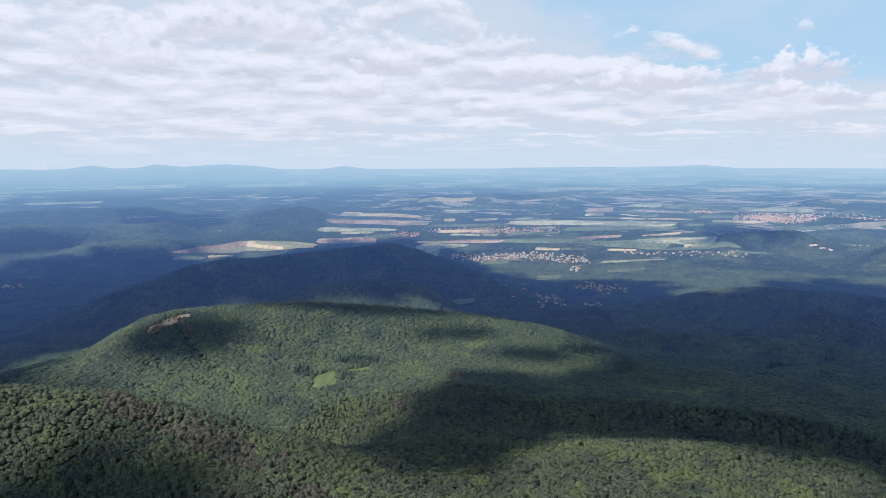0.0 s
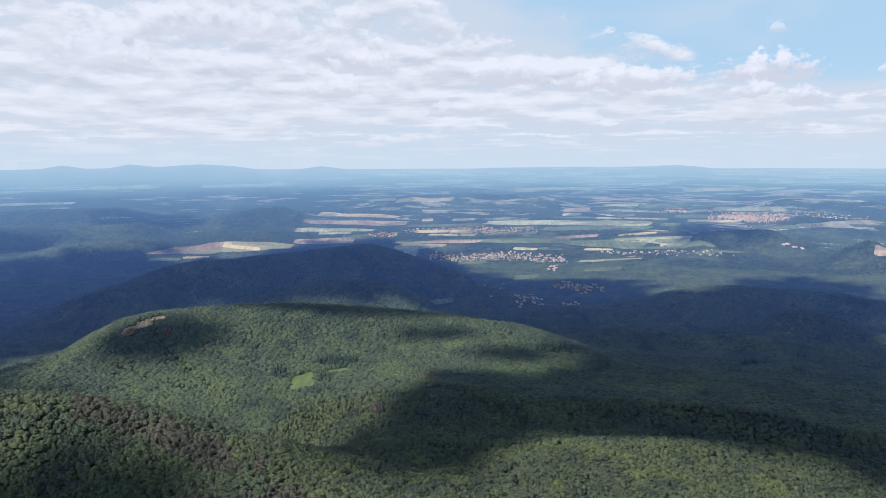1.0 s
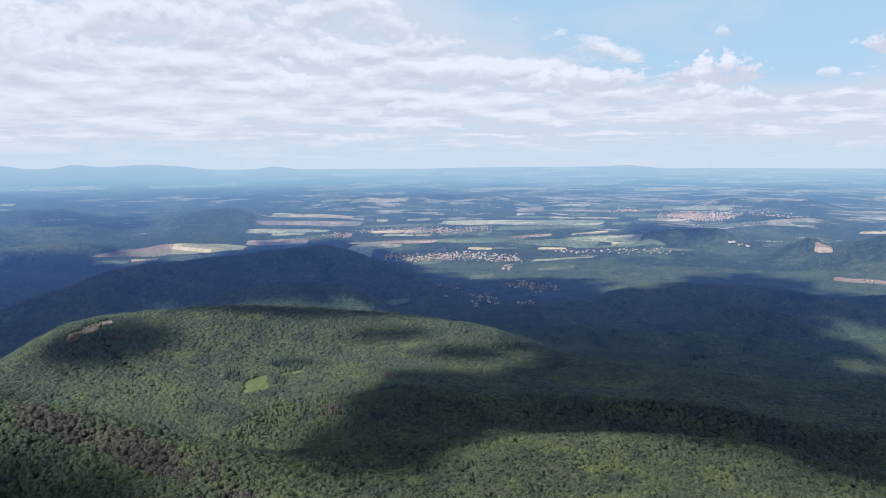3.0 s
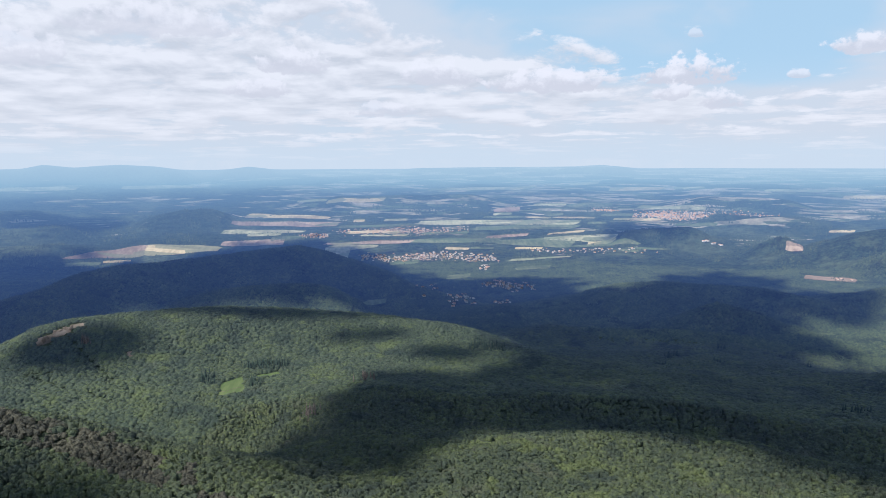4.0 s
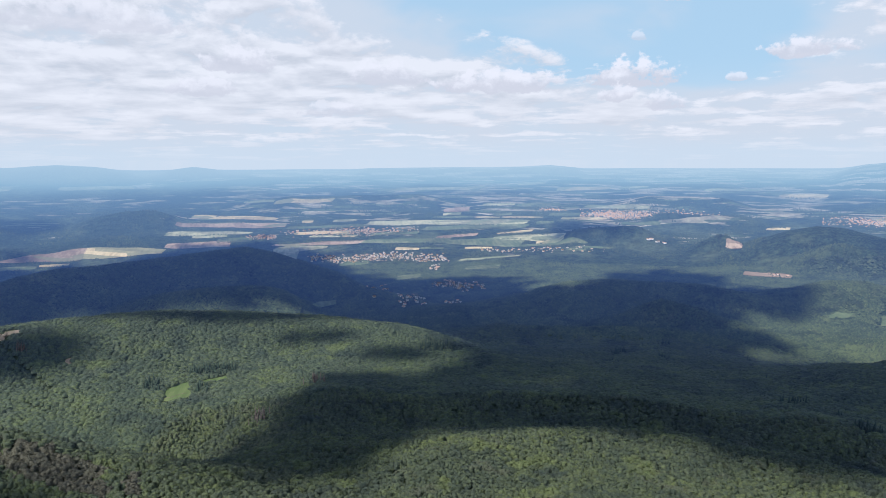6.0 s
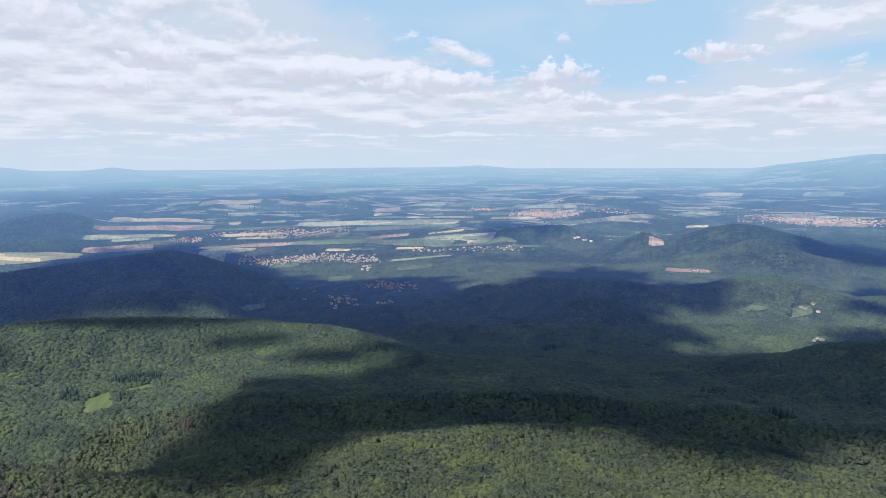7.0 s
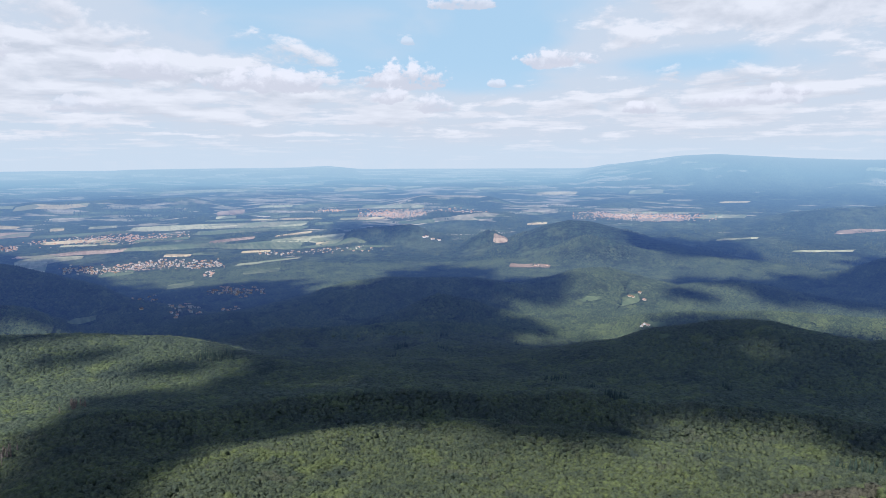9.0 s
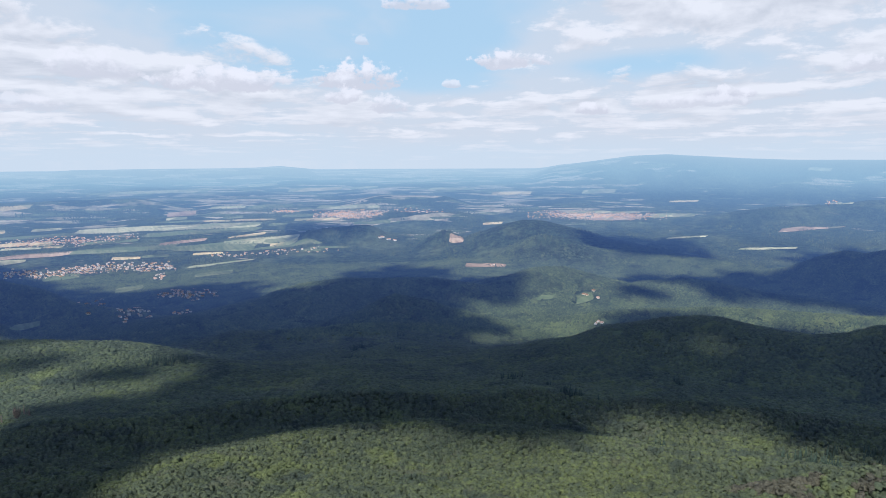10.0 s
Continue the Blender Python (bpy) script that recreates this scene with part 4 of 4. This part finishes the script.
HILL_SHADES = [
    (-60, -27, 11.4, 14.2), (-60, -30, 13.6, 15.4), (55, 68, 12.3, 16.5), (8, 24, 12.3, 14.6), (20, 38, 12.0, 14.4), (51, 80, 12.2, 14.8),
    (12, 24, 14.2, 17.0), (-50, -25, 11.2, 13.9), (-34, -24, 11.6, 13.3), (-15.0, 4.5, 11.95, 12.8), (-25.5, -16.5, 11.9, 15.3), (-2.1, 4.5, 13.9, 14.8),
    (4.5, 10.6, 15.2, 16.5), (22, 37.5, 12.7, 14.2), (58, 80, 11.8, 16.0), (45, 56, 11.8, 12.7), (-5.0, 20.0, 9.6, 12.4), (3, 21, 11.0, 14.4),
    (16, 34, 9.7, 13.0), (27, 35, 10.9, 12.5),
]
FAR_SHADES = [
    (-25, -17.5, 9.2, 11.4), (-15, 1, 9.1, 11.0), (60, 74, 6.3, 9.5), (33, 39.5, 9.7, 11.8), (47.5, 51.5, 10.0, 11.1), (-26, -18.6, 8.2, 11.6),
    (24, 35, 8.9, 11.0), (-37, -27, 4.8, 6.4), (-25, -17, 3.9, 4.7), (20, 27, 4.9, 6.2), (-46, -12, 7.2, 11.6), (-23, -18, 7.9, 10.8),
    (-14.8, -8, 7.2, 10.9), (-14.0, 4.5, 6.6, 11.0), (45.0, 54, 6.1, 7.6), (47, 76, 7.4, 10.3), (48, 80, 8.6, 10.7), (-12, 2, 9.6, 11.6),
]
for i, (b0, b1, f, c) in enumerate(NEAR_SHADES + HILL_SHADES + FAR_SHADES):
    cloud(b0, b1, f, c, i)


# ---- villages ----
def make_plaster(name, a, b):
    m, n, place = material(name)
    finish(n, surface(n, n.mix(n.noise(place, 0.6, 4.0, 0.7), a, b), 0.85, n.noise(place, 6.0), 0.2, 0.05))
    return m


def make_tiles(name, a, b):
    m, n, place = material(name)
    rows = n.add("ShaderNodeTexWave")
    n.put(rows.inputs["Vector"], place)
    rows.inputs["Scale"].default_value = 1.6
    colour = n.mix(n.noise(place, 0.8, 4.0, 0.7), a, b)
    finish(n, surface(n, colour, 0.8, rows.outputs["Fac"], 0.4, 0.06))
    return m


WALLS = [make_plaster("white_plaster", (0.66, 0.63, 0.60), (0.80, 0.77, 0.74)), make_plaster("cream_plaster", (0.58, 0.50, 0.40), (0.70, 0.62, 0.52))]
ROOFS = [make_tiles("red_tiles", (0.44, 0.28, 0.23), (0.58, 0.42, 0.36)), make_tiles("brown_tiles", (0.20, 0.13, 0.10), (0.32, 0.22, 0.17)), make_tiles("grey_slate", (0.32, 0.30, 0.29), (0.50, 0.47, 0.45))]
PANE = make_plaster("dark_window", (0.03, 0.035, 0.04), (0.06, 0.065, 0.07))


def part(name, bm, mat, parent, label=""):
    me = bpy.data.meshes.new(name)
    bm.to_mesh(me)
    bm.free()
    me.materials.append(mat)
    ob = new(name, me)
    ob.parent = parent
    return tagged(ob, label)


def box_in(bm, x0, x1, y0, y1, z0, z1):
    v = [bm.verts.new(p) for p in ((x0, y0, z0), (x1, y0, z0), (x1, y1, z0), (x0, y1, z0), (x0, y0, z1), (x1, y0, z1), (x1, y1, z1), (x0, y1, z1))]
    for f in ((0, 3, 2, 1), (4, 5, 6, 7), (0, 1, 5, 4), (1, 2, 6, 5), (2, 3, 7, 6), (3, 0, 4, 7)):
        bm.faces.new([v[i] for i in f])


def house(long, deep, eaves, pitch, wall_mat, roof_mat, label):
    """A gabled village house: walls up into the gables, a roof with overhang, a chimney and windows."""
    top = new("house")
    tagged(top, label, "house")
    hx, hy = long / 2, deep / 2
    ridge = eaves + hy * pitch
    bm = bmesh.new()
    outline = [(-hy, -1.5), (hy, -1.5), (hy, eaves), (0, ridge - 0.15), (-hy, eaves)]
    a = [bm.verts.new((-hx, y, z)) for y, z in outline]
    b = [bm.verts.new((hx, y, z)) for y, z in outline]
    bm.faces.new(a[::-1]), bm.faces.new(b)
    for i in range(5):
        j = (i + 1) % 5
        bm.faces.new((a[i], a[j], b[j], b[i]))
    part("wall", bm, wall_mat, top)
    bm = bmesh.new()
    ex, drop = hx + 0.5, 0.5 * pitch
    for s in (-1, 1):
        q = [(-ex, s * (hy + 0.5), eaves - drop), (ex, s * (hy + 0.5), eaves - drop), (ex, 0, ridge), (-ex, 0, ridge)]
        low = [bm.verts.new(p) for p in q]
        up = [bm.verts.new((p[0], p[1], p[2] + 0.28)) for p in q]
        bm.faces.new(up if s < 0 else up[::-1]), bm.faces.new(low[::-1] if s < 0 else low)
        for i in range(4):
            bm.faces.new((low[i], low[(i + 1) % 4], up[(i + 1) % 4], up[i]))
    part("roof", bm, roof_mat, top)
    bm = bmesh.new()
    box_in(bm, hx * 0.35, hx * 0.35 + 0.8, -0.9, -0.2, eaves, ridge + 1.0)
    part("chimney", bm, ROOFS[1], top)
    for s in (-1, 1):
        for i in range(2):
            bm = bmesh.new()
            cx = (i - 0.5) * long * 0.5
            box_in(bm, cx - 0.6, cx + 0.6, s * hy - 0.06, s * hy + 0.06, 0.9, 2.1)
            part("window", bm, PANE, top)
    return top


KINDS = [
    house(9, 7.5, 2.4, 0.8, WALLS[0], ROOFS[0], "white plastered village house with red tiled gable roof"),
    house(10.5, 7.5, 2.5, 0.75, WALLS[1], ROOFS[1], "cream plastered village house with brown tiled roof"),
    house(9, 7.5, 2.7, 0.85, WALLS[0], ROOFS[2], "white village house with pale grey roof"),
    house(10, 7, 2.4, 0.8, WALLS[1], ROOFS[0], "cream village house with red tiled gable roof"),
    house(22, 10, 4.5, 0.45, WALLS[0], ROOFS[0], "long white building with low red tiled roof"),
    house(18, 10, 5, 0.3, WALLS[0], ROOFS[2], "large white hall with low grey roof"),
]
used = [0] * len(KINDS)
hr = random.Random(12)


def settle(count, b0, b1, far_dip, near_dip, kinds, group, aim=None):
    """A loose cluster of houses on the ground between two bearings and two dips."""
    mid = (b0 + b1) / 2
    fx, fy, _ = sight(mid, far_dip)
    nx, ny, _ = sight(mid, near_dip)
    r0, r1 = sorted((math.hypot(nx, ny), math.hypot(fx, fy)))
    taken, tries = [], 0
    while len(taken) < count and tries < count * 30:
        tries += 1
        u, v = hr.uniform(-1, 1), hr.gauss(0, 0.45)
        r = (r0 + r1) / 2 + max(-1, min(1, v)) * (r1 - r0) / 2 + 0.2 * (r1 - r0) * math.sin(u * 5 + b0)
        x, y = spot(mid + u * (b1 - b0) / 2, r)
        if any((x - p) ** 2 + (y - q) ** 2 < 10 ** 2 for p, q in taken):
            continue
        taken.append((x, y))
        i = hr.choice(kinds)
        turn = (aim if aim is not None else 0.4) + hr.choice((0, 1.57)) + hr.gauss(0, 0.2)
        m = Matrix.LocRotScale((x, y, float(height(x, y))), Euler((0, 0, turn)), None)
        first = KINDS[i]
        if used[i] == 0:
            first["group"] = group
            first.matrix_basis = m
        else:
            copy_thing(first, m)["group"] = group
        used[i] += 1
    return taken


HOMES = []
VALLEY, LOWER = "houses of the valley village", "houses of the lower hamlet"
STYLES = [((0, 1, 2, 2, 3), VALLEY), ((0, 2, 3), VALLEY), ((0, 1, 3), LOWER), ((0, 3, 2), LOWER), ((0, 1, 2, 3), LOWER), ((0, 2), LOWER), ((0, 1, 2, 3), "houses along the valley road"),
          ((4,), "long buildings by the wooded hill"), ((5, 0), "buildings by the quarry road"), ((0, 2), "houses of the western hamlet"), ((0, 3), "houses on the wooded saddle"), ((1, 3), "houses by the green glade")]
for (count, b0, b1, f, c), (kinds, group) in zip(HAMLETS, STYLES):
    HOMES += settle(count, b0, b1, f, c, kinds, group)


def far_town(count, b0, b1, far_dip, near_dip, label, size=1.0):
    """A far-off town: many small gabled blocks in one mesh."""
    mid = (b0 + b1) / 2
    fx, fy, _ = sight(mid, far_dip)
    nx, ny, _ = sight(mid, near_dip)
    r0, r1 = sorted((math.hypot(nx, ny), math.hypot(fx, fy)))
    verts, faces, index = [], [], []
    for _ in range(count):
        u, v = hr.gauss(0, 0.45), hr.gauss(0, 0.45)
        x, y = spot(mid + max(-1, min(1, u)) * (b1 - b0) / 2, (r0 + r1) / 2 + max(-1, min(1, v)) * (r1 - r0) / 2)
        z = float(height(x, y))
        l, d, h = size * hr.uniform(2.8, 5.6), size * hr.uniform(2.2, 3.2), size * hr.uniform(0.4, 0.9)
        t, at = hr.uniform(0, 3.14), len(verts)
        for px, py, pz in ((-l, -d, -3), (l, -d, -3), (l, d, -3), (-l, d, -3), (-l, -d, h), (l, -d, h), (l, d, h), (-l, d, h), (-l, 0, h + d * 0.8), (l, 0, h + d * 0.8)):
            verts.append((x + px * math.cos(t) - py * math.sin(t), y + px * math.sin(t) + py * math.cos(t), z + pz))
        for f in ((0, 1, 5, 4), (1, 2, 6, 5), (2, 3, 7, 6), (3, 0, 4, 7), (4, 5, 9, 8), (6, 7, 8, 9), (5, 6, 9, 9), (7, 4, 8, 8)):
            faces.append([at + i for i in f])
        roof = hr.choice((1, 1, 1, 2))
        index += [0, 0, 0, 0, roof, roof, 0, 0]
    tri = [(f[0], f[1], f[2]) for f in faces] + [(f[0], f[2], f[3]) for f in faces if f[2] != f[3]]
    idx = index + [i for i, f in zip(index, faces) if f[2] != f[3]]
    ob = new("far_town", sheet("far_town", verts, tri, TOWN, False, idx))
    return tagged(ob, label, "town", kind="stuff")


def make_far(name, a, b):
    m, n, place = material(name)
    finish(n, surface(n, n.mix(n.noise(place, 0.3), a, b), 0.85))
    return m


TOWN = [make_far("far_plaster", (0.40, 0.35, 0.34), (0.58, 0.51, 0.49)), make_far("far_red_roof", (0.36, 0.22, 0.19), (0.46, 0.30, 0.26)), make_far("far_grey_roof", (0.38, 0.36, 0.35), (0.55, 0.52, 0.5))]
for count, b0, b1, f, c in ((130, -1.6, 9.5, 5.35, 6.1), (240, 22.7, 29.5, 3.98, 4.7), (60, 29.0, 33.5, 3.9, 4.25), (260, 40.2, 51.0, 4.05, 4.85), (50, -4.4, -2.0, 5.8, 6.2), (40, 61.9, 63.3, 2.95, 3.2), (30, 19.5, 21.5, 3.9, 4.1)):
    far_town(int(count * 3.2), b0, b1, f, c, "far town of white walls and red roofs")
for count, b0, b1, f, c in ((200, 0.5, 12.0, 7.6, 8.35), (50, 10.6, 15.2, 9.75, 10.55), (50, 14.5, 24.6, 7.0, 7.5)):
    far_town(count, b0, b1, f, c, "sheds and barns between the village houses", 0.9)

# ---- hedges and copses of the valley ----
hx, hy = [], []
for b0, b1, near, far in OPENINGS[2:]:
    for r in (near.mean() - 4, far.mean() + 3):
        if rng.random() < 0.6 and r > 2900:
            s, e = sorted(rng.uniform(0, 1, 2))
            n_t = int((e - s) * radians(b1 - b0) * r / 7) + 3
            b = np.linspace(b0 + s * (b1 - b0), b0 + e * (b1 - b0), n_t)
            x, y = spot(b, r + rng.normal(0, 4, n_t))
            hx.append(x), hy.append(y)
homes = np.array(HOMES)
for x0, y0 in homes[::1]:
    n_t = int(rng.integers(2, 5))
    x, y = x0 + rng.normal(0, 20, n_t), y0 + rng.normal(0, 20, n_t)
    far = np.hypot(x[:, None] - homes[:, 0], y[:, None] - homes[:, 1]).min(axis=1) > 8
    hx.append(x[far]), hy.append(y[far])
b, r = rng.uniform(-34, 67, 60000), rng.uniform(3250, 4300, 60000)
x, y = spot(b, r)
grove = (swell(x, y, 170, 71, 3) > 0.12) & ~in_opening(x, y)
for v in (homes,):
    d = np.full(len(x), 1e9)
    for p in range(0, len(v), 40):
        d = np.minimum(d, np.hypot(x[:, None] - v[p:p + 40, 0], y[:, None] - v[p:p + 40, 1]).min(axis=1))
    grove &= d > 16
hx.append(x[grove]), hy.append(y[grove])
x, y = np.concatenate(hx), np.concatenate(hy)
size = rng.uniform(0.8, 1.4, len(x))
plant("hedge_tree", TINY, x, y, height(x, y) + 3.5 * size, 3.8 * size, 4.2 * size, FAR_LEAVES, rng, "hedges and copses between the valley fields")


# a pale track across the forest meadow
cx, cy, _ = sight(-10.1, 17.75)
away = math.atan2(cx, cy)
w = np.linspace(-1, 1, 25)
along, across = 17 * w, 5 * np.sin(w * 2.2) - 3
px = cx + along * math.cos(away) + across * math.sin(away)
py = cy - along * math.sin(away) + across * math.cos(away)
dx, dy = np.gradient(px), np.gradient(py)
norm = np.hypot(dx, dy)
lane = np.stack([np.stack([px + s * 0.9 * dy / norm, py - s * 0.9 * dx / norm], -1) for s in (-1, 1)])
lane_z = height(lane[..., 0], lane[..., 1]) + 0.9
track = new("track", sheet("track", np.concatenate([lane, lane_z[..., None]], -1).reshape(-1, 3), grid_faces(2, 25), [STONE]))
tagged(track, "pale gravel track winding across the forest meadow", "track", kind="structure")
